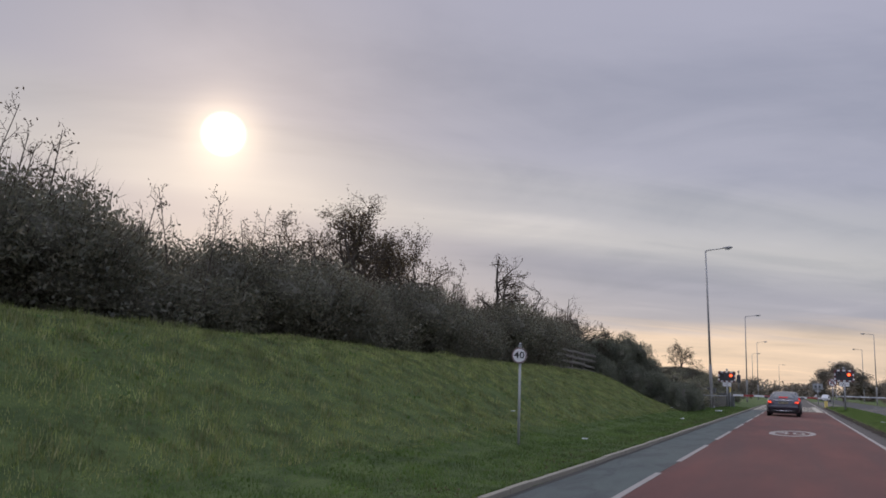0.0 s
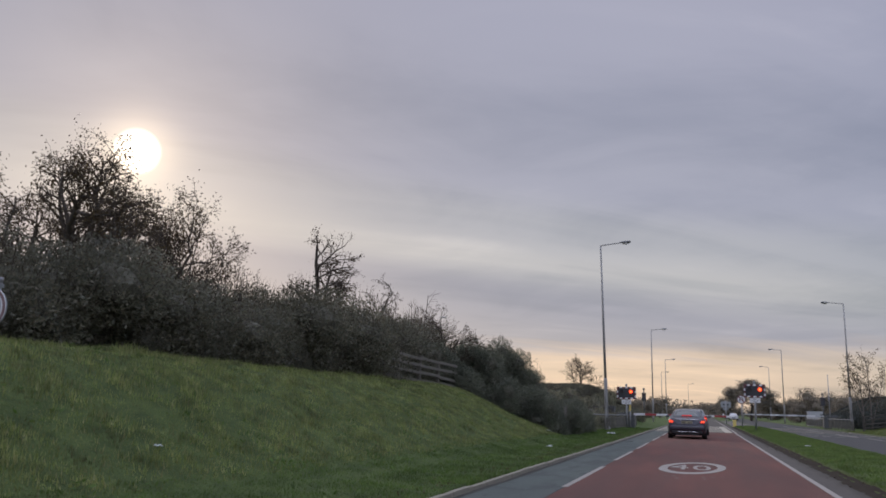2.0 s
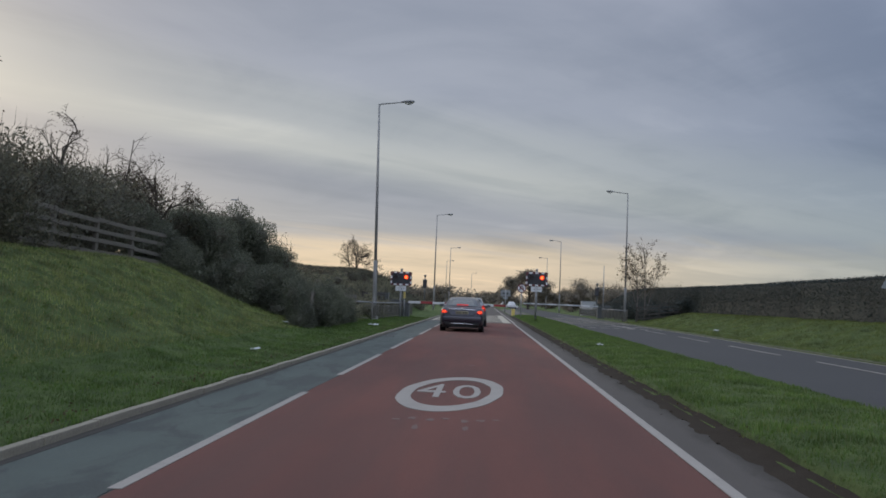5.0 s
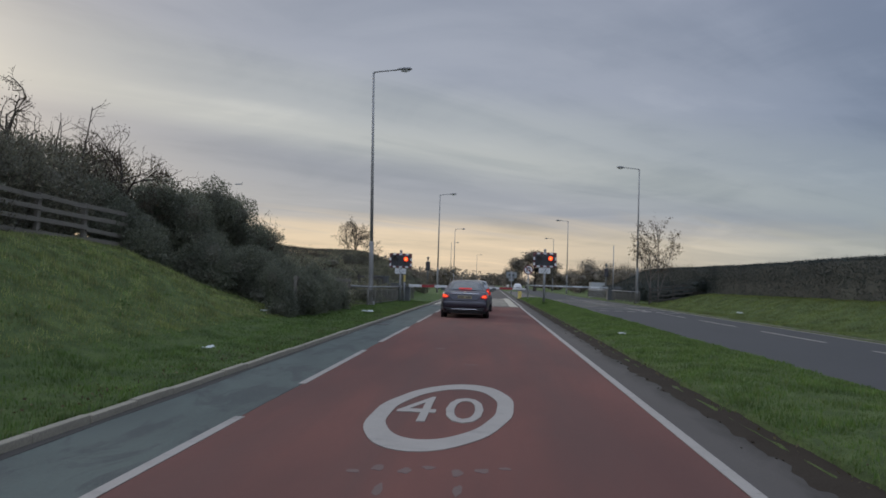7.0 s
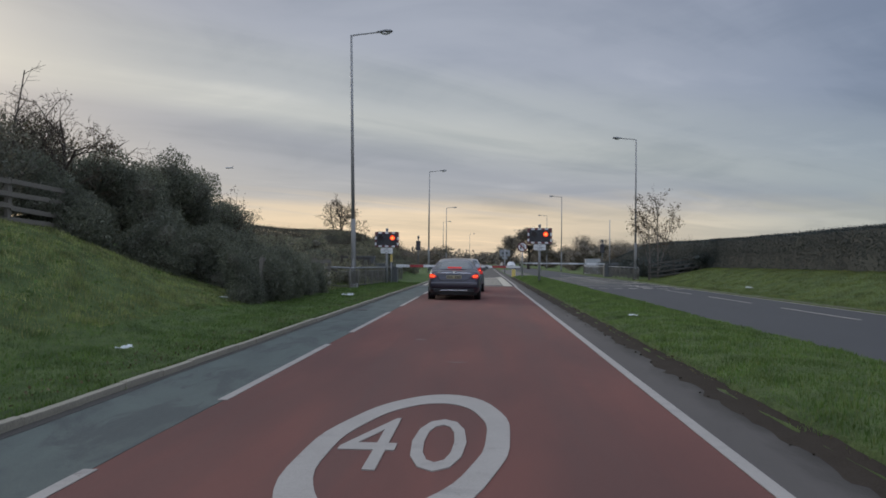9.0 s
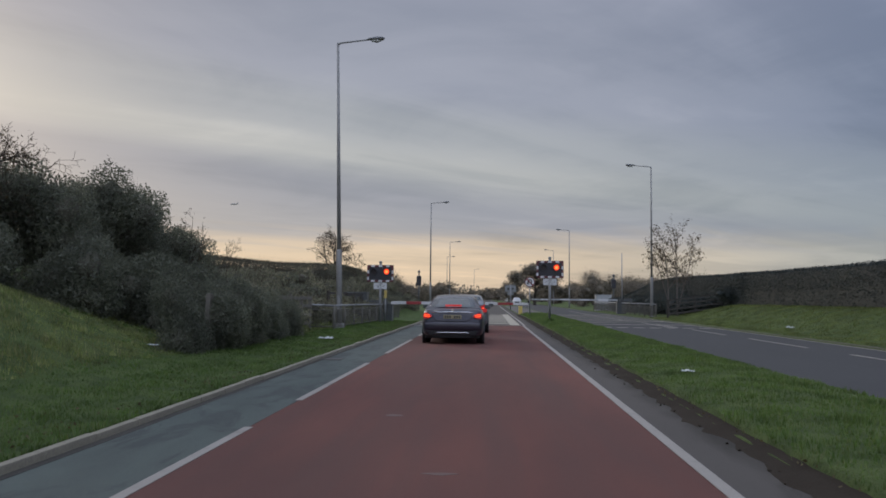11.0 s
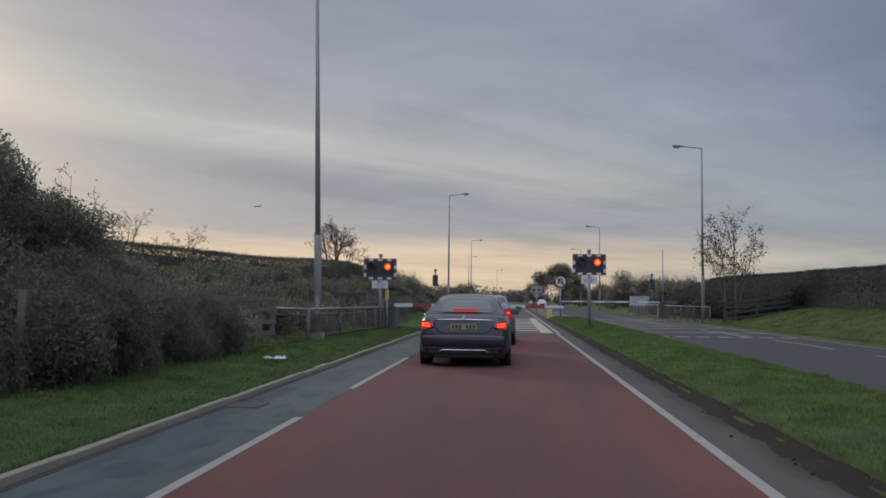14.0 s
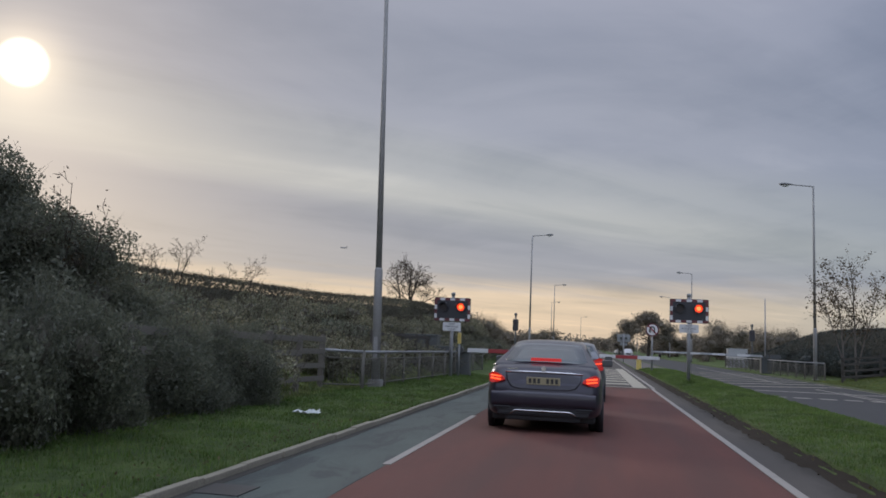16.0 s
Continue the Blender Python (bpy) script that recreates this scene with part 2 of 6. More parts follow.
def varied(name, dark, light, scale=3.0, rough=0.8, metal=0.0, grain=60.0, relief=0.2, stretch=None, spec=0.5, dist=0.004):
    """A surface whose colour drifts between two tones, with fine grain in tone and relief."""
    m, nt, b = material(name, rough, metal, spec)
    big, small = nz(nt, scale, 5, 0.6, stretch), nz(nt, grain, 3, 0.6, stretch)
    c = cmix(nt, big, dark, light)
    c = cmix(nt, 0.35, c, cramp(nt, small, [(0.25, tuple(v * 0.55 for v in dark)), (0.75, tuple(min(1, v * 1.25) for v in light))]))
    nt.links.new(c, b.inputs["Base Color"])
    bump(nt, b, small, relief, dist)
    return m


def plain(name, colour, rough=0.5, metal=0.0, spec=0.5, coat=0.0):
    m, nt, b = material(name, rough, metal, spec)
    v = nz(nt, 9.0, 4)
    nt.links.new(cmix(nt, v, tuple(c * 0.86 for c in colour), tuple(min(1, c * 1.12) for c in colour)), b.inputs["Base Color"])
    b.inputs["Coat Weight"].default_value = coat
    return m


def glowing(name, colour, strength):
    m, nt, b = material(name, 0.4)
    b.inputs["Base Color"].default_value = (*(0.12 * c for c in colour), 1)
    b.inputs["Emission Color"].default_value = (*colour, 1)
    b.inputs["Emission Strength"].default_value = strength
    return m


def leafy(name, tones, rough=0.5, coords_scale=0.5, through=0.40, spread=1.0):
    """Leaves: each leaf its own tone, drifting over the plant, light passing through."""
    m, nt, b = material(name, rough, 0.0, 0.5)
    rnd = nt.nodes.new("ShaderNodeNewGeometry").outputs["Random Per Island"]
    n = len(tones)
    c = cramp(nt, rnd, [(i / (n - 1), t) for i, t in enumerate(tones)])
    drift = cramp(nt, nz(nt, coords_scale, 3, coords="Object"), [(0.3, (1 - 0.45 * spread,) * 3), (0.7, (1 + 0.25 * spread, 1 + 0.2 * spread, 1 + 0.1 * spread))])
    c = cmix(nt, 1.0, c, drift, "MULTIPLY")
    nt.links.new(c, b.inputs["Base Color"])
    tr = nt.nodes.new("ShaderNodeBsdfTranslucent")
    nt.links.new(c, tr.inputs[0])
    mx = nt.nodes.new("ShaderNodeMixShader")
    mx.inputs[0].default_value = through
    nt.links.new(b.outputs[0], mx.inputs[1]), nt.links.new(tr.outputs[0], mx.inputs[2])
    nt.links.new(mx.outputs[0], nt.nodes["Material Output"].inputs[0])
    return m


def red_surfacing():
    m, nt, b = material("red_surfacing", 0.85, 0.0, 0.25)
    big = nz(nt, 0.35, 5, 0.6, (1.6, 0.35, 1))
    tracks = nz(nt, 0.9, 4, 0.55, (1.5, 0.08, 1))
    grit = nz(nt, 140.0, 3, 0.7)
    c = cmix(nt, cramp(nt, big, [(0.36, (0, 0, 0)), (0.64, (1, 1, 1))]), (0.066, 0.030, 0.026), (0.135, 0.050, 0.038))
    c = cmix(nt, cramp(nt, tracks, [(0.45, (0, 0, 0)), (0.68, (0.8, 0.8, 0.8))]), c, (0.058, 0.036, 0.032))
    c = cmix(nt, 0.35, c, cramp(nt, grit, [(0.3, (0.055, 0.025, 0.02)), (0.7, (0.19, 0.08, 0.064))]))
    nt.links.new(c, b.inputs["Base Color"])
    bump(nt, b, grit, 0.5, 0.004)
    return m


def cycle_surfacing():
    m, nt, b = material("worn_green_surfacing", 0.75, 0.0, 0.3)
    big = nz(nt, 0.8, 6, 0.62, (1.5, 0.5, 1), warp=1.2)
    worn = nz(nt, 1.5, 6, 0.68, (1.2, 0.45, 1), warp=0.8)
    grit = nz(nt, 120.0, 3, 0.7)
    c = cmix(nt, cramp(nt, big, [(0.35, (0, 0, 0)), (0.65, (1, 1, 1))]), (0.038, 0.048, 0.043), (0.063, 0.079, 0.069))
    c = cmix(nt, cramp(nt, worn, [(0.50, (0, 0, 0)), (0.58, (0.95, 0.95, 0.95))]), c, (0.022, 0.026, 0.026))
    c = cmix(nt, 0.3, c, cramp(nt, grit, [(0.3, (0.04, 0.047, 0.045)), (0.7, (0.15, 0.175, 0.16))]))
    nt.links.new(c, b.inputs["Base Color"])
    bump(nt, b, grit, 0.5, 0.004)
    return m


def turf(name):
    m, nt, b = material(name, 0.9, 0.0, 0.2)
    big, mid, fine = nz(nt, 0.22, 5, 0.6), nz(nt, 1.6, 5, 0.65), nz(nt, 22.0, 5, 0.7)
    c = cmix(nt, cramp(nt, big, [(0.3, (0, 0, 0)), (0.7, (1, 1, 1))]), (0.060, 0.092, 0.025), (0.094, 0.126, 0.037))
    c = cmix(nt, cramp(nt, mid, [(0.52, (0, 0, 0)), (0.75, (0.7, 0.7, 0.7))]), c, (0.110, 0.130, 0.040))
    c = cmix(nt, 0.45, c, cramp(nt, fine, [(0.3, (0.030, 0.046, 0.014)), (0.7, (0.14, 0.185, 0.06))]))
    nt.links.new(c, b.inputs["Base Color"])
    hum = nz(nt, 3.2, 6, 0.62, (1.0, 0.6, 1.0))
    # hollows of the relief painted darker, as the shade between tufts
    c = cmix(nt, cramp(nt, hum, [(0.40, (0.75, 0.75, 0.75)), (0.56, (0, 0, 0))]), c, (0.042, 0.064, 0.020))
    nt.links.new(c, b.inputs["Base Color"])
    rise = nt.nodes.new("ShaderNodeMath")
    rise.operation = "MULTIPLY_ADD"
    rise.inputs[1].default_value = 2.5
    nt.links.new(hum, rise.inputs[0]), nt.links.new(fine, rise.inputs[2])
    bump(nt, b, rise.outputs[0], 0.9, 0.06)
    return m


def gutter_asphalt():
    """Grey asphalt with leaf mould and dirt washed up along the kerb of the central strip."""
    m, nt, b = material("road_asphalt", 0.9, 0.0, 0.25)
    big, grit, silt = nz(nt, 0.8, 5, 0.6, (1.3, 0.4, 1)), nz(nt, 130.0, 3, 0.6), nz(nt, 1.6, 6, 0.65, (1.6, 0.5, 1), warp=0.6)
    c = cmix(nt, big, (0.064, 0.056, 0.050), (0.104, 0.092, 0.082))
    sep = nt.nodes.new("ShaderNodeSeparateXYZ")
    nt.links.new(nt.nodes.new("ShaderNodeTexCoord").outputs["Object"], sep.inputs[0])
    wob = nt.nodes.new("ShaderNodeMath")
    wob.operation = "MULTIPLY_ADD"
    wob.inputs[1].default_value = 0.75
    nt.links.new(silt, wob.inputs[0]), nt.links.new(sep.outputs[0], wob.inputs[2])
    edge = nt.nodes.new("ShaderNodeMapRange")
    edge.interpolation_type = "SMOOTHSTEP"
    edge.inputs[1].default_value, edge.inputs[2].default_value = 2.52, 2.95
    nt.links.new(wob.outputs[0], edge.inputs[0])
    c = cmix(nt, edge.outputs[0], c, (0.021, 0.018, 0.014))
    c = cmix(nt, 0.35, c, cramp(nt, grit, [(0.25, (0.020, 0.018, 0.016)), (0.75, (0.085, 0.075, 0.066))]))
    nt.links.new(c, b.inputs["Base Color"])
    bump(nt, b, grit, 0.5, 0.004)
    return m


def worn_paint():
    """White road paint, greyed by tyres and worn through in places."""
    m, nt, b = material("road_paint", 0.65, 0.0, 0.35)
    big, grain, bare, rub = nz(nt, 2.0, 5, 0.6), nz(nt, 90.0, 3, 0.6), nz(nt, 5.0, 6, 0.7, None, "Object", 0.4), nz(nt, 1.1, 4, 0.6, (1.0, 3.0, 1.0))
    c = cmix(nt, big, (0.205, 0.186, 0.163), (0.310, 0.284, 0.252))
    c = cmix(nt, cramp(nt, rub, [(0.56, (0, 0, 0)), (0.70, (0.55, 0.55, 0.55))]), c, (0.13, 0.12, 0.112))
    c = cmix(nt, cramp(nt, bare, [(0.64, (0, 0, 0)), (0.70, (0.85, 0.85, 0.85))]), c, (0.085, 0.055, 0.048))
    c = cmix(nt, 0.25, c, cramp(nt, grain, [(0.25, (0.12, 0.110, 0.10)), (0.75, (0.42, 0.385, 0.345))]))
    nt.links.new(c, b.inputs["Base Color"])
    bump(nt, b, grain, 0.3, 0.004)
    return m


RED = red_surfacing()
CYCLE = cycle_surfacing()
ASPHALT = gutter_asphalt()
SLATE_ASPHALT = varied("far_road_asphalt", (0.038, 0.038, 0.039), (0.060, 0.059, 0.059), 0.4, 0.9, 0, 130.0, 0.5, (1.3, 0.4, 1), 0.25)
SOIL = varied("damp_soil", (0.018, 0.014, 0.011), (0.050, 0.041, 0.032), 2.2, 0.95, 0, 60.0, 0.8, None, 0.05)
DECK = varied("crossing_deck_surface", (0.060, 0.054, 0.048), (0.105, 0.096, 0.086), 1.2, 0.9, 0, 60.0, 0.5)
DIRT = varied("gutter_dirt", (0.020, 0.018, 0.015), (0.050, 0.044, 0.036), 1.6, 0.95, 0, 70.0, 0.6)
PAINT = worn_paint()
CREAM_PAINT = varied("faded_box_paint", (0.28, 0.25, 0.19), (0.40, 0.36, 0.28), 2.0, 0.65, 0, 90.0, 0.3)
KERB = varied("kerb_concrete", (0.150, 0.134, 0.100), (0.275, 0.248, 0.190), 2.0, 0.9, 0, 50.0, 0.5)
OLD_KERB = varied("dirty_kerb_concrete", (0.030, 0.026, 0.021), (0.080, 0.070, 0.056), 3.0, 0.95, 0, 50.0, 0.6)
WORN_KERB = varied("worn_grey_kerb", (0.075, 0.070, 0.060), (0.150, 0.140, 0.120), 2.0, 0.9, 0, 50.0, 0.5)
TURF = turf("turf")
LUSH = leafy("lush_grass_blades", [(0.070, 0.132, 0.026), (0.088, 0.157, 0.032), (0.107, 0.174, 0.039), (0.141, 0.176, 0.056)], 0.6, 1.4, 0.45, 1.0)
GRASS = leafy("grass_blades", [(0.086, 0.138, 0.030), (0.110, 0.160, 0.038), (0.142, 0.182, 0.050), (0.190, 0.188, 0.076)], 0.6, 1.1, 0.4, 1.35)
BANK_GRASS = leafy("bank_grass_blades", [(0.140, 0.190, 0.056), (0.190, 0.242, 0.078), (0.255, 0.290, 0.110), (0.320, 0.315, 0.160)], 0.6, 2.4, 0.5, 1.5)
GALV = varied("galvanised_steel", (0.20, 0.205, 0.21), (0.30, 0.30, 0.305), 4.0, 0.55, 0.5, 40.0, 0.1)
COLUMN = varied("grey_painted_column", (0.18, 0.175, 0.17), (0.27, 0.265, 0.255), 2.0, 0.6, 0.15, 30.0, 0.1)
LAMP_HOOD = plain("lamp_hood", (0.16, 0.16, 0.165), 0.5)
LAMP_GLASS = plain("lamp_glass", (0.42, 0.42, 0.40), 0.25)
SIGN_GREY = plain("sign_back_grey", (0.20, 0.215, 0.215), 0.55, 0.1)
WHITE = plain("white_sheeting", (0.50, 0.50, 0.50), 0.5)
FADED = varied("faded_old_paint", (0.088, 0.050, 0.043), (0.116, 0.076, 0.065), 3.0, 0.8, 0, 90.0, 0.3)
DEAD_LEAF = leafy("fallen_leaves", [(0.060, 0.044, 0.022), (0.098, 0.078, 0.040), (0.144, 0.125, 0.067)], 0.8)
DULL_POST = plain("pale_painted_post", (0.24, 0.25, 0.235), 0.6)
BLACK = plain("black_panel", (0.026, 0.026, 0.031), 0.6)
SIGN_RED = plain("red_sheeting", (0.25, 0.026, 0.028), 0.45)
EDGE_RED = plain("faded_dark_red_sheeting", (0.105, 0.024, 0.027), 0.5)
SIGN_BLACK = plain("black_lettering", (0.02, 0.02, 0.02), 0.6)
YELLOW = plain("yellow_paint", (0.55, 0.42, 0.12), 0.5)
SIGNAL_ON = glowing("signal_lamp_lit", (1.0, 0.06, 0.012), 1.1)
SIGNAL_CORE = glowing("signal_lamp_core", (1.0, 0.20, 0.045), 2.2)
SIGNAL_OFF = plain("signal_lamp_dark", (0.020, 0.012, 0.013), 0.4)
TIMBER = varied("weathered_timber", (0.075, 0.067, 0.055), (0.165, 0.149, 0.124), 3.0, 0.9, 0, 40.0, 0.5, (1, 1, 6))
DARK_TIMBER = varied("dark_damp_timber", (0.030, 0.027, 0.023), (0.070, 0.062, 0.052), 3.0, 0.9, 0, 40.0, 0.5, (1, 1, 6))
BARK = varied("bark", (0.032, 0.027, 0.022), (0.085, 0.072, 0.060), 6.0, 0.95, 0, 50.0, 0.8, None, 0.2)
PALE_BARK = varied("pale_birch_bark", (0.075, 0.067, 0.058), (0.165, 0.150, 0.132), 5.0, 0.85, 0, 40.0, 0.5, None, 0.2)
# tone of a bush's shaded inside, put into the colour of its solid core
BRUSH_CORE = varied("core_painted_shade", (0.062, 0.058, 0.044), (0.125, 0.118, 0.090), 3.0, 0.95, 0, 22.0, 0.8, None, 0.2)
TWIG = varied("twigs", (0.035, 0.027, 0.020), (0.080, 0.062, 0.046), 4.0, 0.95, 0, 50.0, 0.2, None, 0.2)
LEAF_DARK = leafy("ivy_leaves", [(0.104, 0.116, 0.088), (0.126, 0.138, 0.104), (0.150, 0.164, 0.120), (0.188, 0.196, 0.146)], through=0.52)
LEAF_HEDGE = leafy("hedge_leaves", [(0.108, 0.111, 0.084), (0.130, 0.133, 0.098), (0.154, 0.150, 0.110), (0.186, 0.168, 0.122)], through=0.52)
LEAF_BROWN = leafy("trimmed_hedge_leaves", [(0.033, 0.044, 0.042), (0.038, 0.050, 0.047), (0.042, 0.054, 0.050), (0.048, 0.059, 0.054)], 0.6, 0.5, 0.35, 0.7)
LEAF_SCRUB = leafy("bramble_leaves", [(0.140, 0.145, 0.095), (0.175, 0.180, 0.115), (0.215, 0.212, 0.140), (0.280, 0.262, 0.185)])
LEAF_AUTUMN = leafy("last_autumn_leaves", [(0.036, 0.026, 0.014), (0.072, 0.048, 0.022), (0.102, 0.074, 0.031)])
LEAF_FAR = leafy("far_trees", [(0.135, 0.122, 0.098), (0.178, 0.158, 0.124), (0.230, 0.196, 0.155)])
LITTER = plain("crumpled_white_plastic", (0.48, 0.50, 0.49), 0.5)
IRON = plain("cast_iron", (0.045, 0.043, 0.042), 0.6, 0.4)
RAIL_BARS = varied("weathered_railing_bars", (0.075, 0.070, 0.058), (0.150, 0.140, 0.118), 5.0, 0.8, 0.1, 40.0, 0.3)
CABINET = plain("grey_cabinet_paint", (0.30, 0.31, 0.31), 0.5)
CAB_DARK = plain("dark_cabinet_paint", (0.07, 0.075, 0.075), 0.5)

# ---- ground, roads, kerbs ----
X_KERB_L, X_KERB_R, X_FAR_L, X_FAR_R = -3.45, 2.60, 5.40, 11.20


def smooth(a, b, v):
    k = min(1.0, max(0.0, (v - a) / (b - a)))
    return k * k * (3 - 2 * k)


def lerp_table(table, v):
    if v <= table[0][0]:
        return table[0][1]
    for (a, p), (b, q) in zip(table, table[1:]):
        if v <= b:
            return p + (q - p) * (v - a) / (b - a)
    return table[-1][1]


# crest line of the bank by the crossing: distance along the road, side, height of the soil
CREST_X = [(48, -15.5), (65, -13.0), (80, -10.6), (98, -9.2), (112, -9.0)]
CREST_Z = [(46, 2.3), (60, 2.35), (80, 2.45), (92, 2.4), (102, 0.5), (120, 0.2)]


def height(x, y):
    """Height of the soil."""
    if x < X_KERB_L and x > X_KERB_L - 0.10 or X_KERB_R < x < X_KERB_R + 0.14 or X_FAR_R < x < X_FAR_R + 0.14 or X_FAR_L - 0.12 < x < X_FAR_L:
        return 0.03
    if x < X_KERB_L:
        edge = 0.085 + 0.085 * smooth(-3.8, -5.4, x)
        # grass bank with its crest ten metres out
        near = edge + 1.92 * smooth(-5.0, -10.3, x) ** 0.92
        near += 0.35 * smooth(-10.3, -16, x)
        cx, cz = lerp_table(CREST_X, y), lerp_table(CREST_Z, y)
        k = min(1.0, max(0.0, (-6.0 - x) / (-6.0 - cx)))
        far = edge + (cz - 0.17) * (k ** 0.85)
        s = smooth(43.5, 49.0, y)
        h = near * (1 - s) + far * s
        h *= 1 - smooth(-40, -90, x)
        h *= 1 - 0.95 * smooth(100, 140, y) if x > -60 else 1
        return h + 0.05 * noise.noise((x * 0.35, y * 0.35, 0.0)) * smooth(-4.2, -6.0, x)
    if x <= X_KERB_R:
        return -0.06
    if x < X_FAR_L and 98.6 < y < 172.0:
        return -0.06
    if x < X_FAR_L:
        k = (x - X_KERB_R) / (X_FAR_L - X_KERB_R)
        return 0.09 + 0.09 * math.sin(math.pi * k) + 0.02 * noise.noise((x, y * 0.5, 3.0))
    if x <= X_FAR_R:
        return -0.06
    h = 0.10 + 1.0 * smooth(11.6, 15.6, x) * (1 - 0.8 * smooth(80, 92, y))
    h *= 1 - smooth(40, 90, x)
    return h + 0.04 * noise.noise((x * 0.4, y * 0.4, 7.0)) * smooth(11.5, 12.5, x)


def ground():
    xs = [-4000, -1500, -600, -250, -120, -80, -60, -45, -35, -28, -24, -21, -19, -17.5]
    xs += [-16.5 + 0.5 * i for i in range(25)] + [-4.2, -3.9, -3.57, -3.54, -3.47, -3.44, -1.0, 1.0, 2.59]
    xs += [2.62, 2.72, 2.75, 2.95, 3.3, 3.7, 4.1, 4.5, 4.9, 5.2, 5.27, 5.29, 5.39, 5.41, 8.0, 11.19]
    xs += [11.21, 11.33, 11.36] + [11.7 + 0.4 * i for i in range(14)] + [18, 20, 24, 30, 40, 60, 90, 140, 300, 700, 1600, 4000]
    xs = sorted(set(round(v, 3) for v in xs))
    ys = [-4000, -1500, -500, -200, -100, -60, -40, -25] + [-15 + i for i in range(140)] + [127, 130, 135, 142, 150, 165, 185, 210, 250, 320, 450, 700, 1200, 2500, 4800]
    verts = [(x, y, height(x, y)) for y in ys for x in xs]
    n = len(xs)
    faces = [(j * n + i, j * n + i + 1, (j + 1) * n + i + 1, (j + 1) * n + i) for j in range(len(ys) - 1) for i in range(n - 1)]
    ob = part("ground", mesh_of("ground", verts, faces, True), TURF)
    return tagged(ob, "rough mown grass verge, bank and open country", "ground", kind="structure")


ground()


def strip(name, x0, x1, y0, y1, z, thick, mat, label, category, wave=0.0):
    """A long road layer, cut along its length so that its edges can wander a little."""
    ys = [y0]
    while ys[-1] < min(y1, 130):
        ys.append(ys[-1] + 1.5)
    ys[-1] = min(ys[-1], y1)
    if y1 > 130:
        ys += [200, 400, 900, y1]
    bm = bmesh.new()
    rows = []
    for y in ys:
        a = wave * noise.noise((y * 0.6, x0, 1.0))
        b = wave * noise.noise((y * 0.6, x1, 5.0))
        rows.append([bm.verts.new(p) for p in ((x0 + a, y, z - thick), (x0 + a, y, z), (x1 + b, y, z), (x1 + b, y, z - thick))])
    for p, q in zip(rows, rows[1:]):
        for k in range(3):
            bm.faces.new((p[k], p[k + 1], q[k + 1], q[k]))
    bmesh.ops.recalc_face_normals(bm, faces=bm.faces)
    return tagged(part(name, bm, mat), label, category, kind="structure")


strip("road_near", X_KERB_L - 0.02, X_KERB_R + 0.02, -60, 3500, 0.0, 0.055, ASPHALT, "grey asphalt carriageway towards a level crossing", "road")
strip("road_far", X_FAR_L - 0.02, X_FAR_R + 0.02, -60, 3500, 0.0, 0.055, SLATE_ASPHALT, "blue-grey asphalt of the opposite carriageway", "road")
strip("road_red_lane", -2.29, 1.83, -60, 71.2, 0.005, 0.004, RED, "worn brick-red anti-skid surfacing on the lane", "road surface", 0.02)
strip("road_cycle_lane", X_KERB_L + 0.02, -2.30, -60, 71.0, 0.004, 0.003, CYCLE, "worn patchy grey-green surfacing of a cycle lane", "road surface", 0.03)
strip("road_crossing_deck", X_KERB_R + 0.02, X_FAR_L - 0.02, 98.4, 171.0, 0.0, 0.05, DECK, "dark grey crossing deck between the two carriageways", "road surface")
strip("trim_gutter_left", X_KERB_L, -3.36, -60, 70, 0.008, 0.003, DIRT, "thin line of dirt along the kerb", "gutter", 0.04)


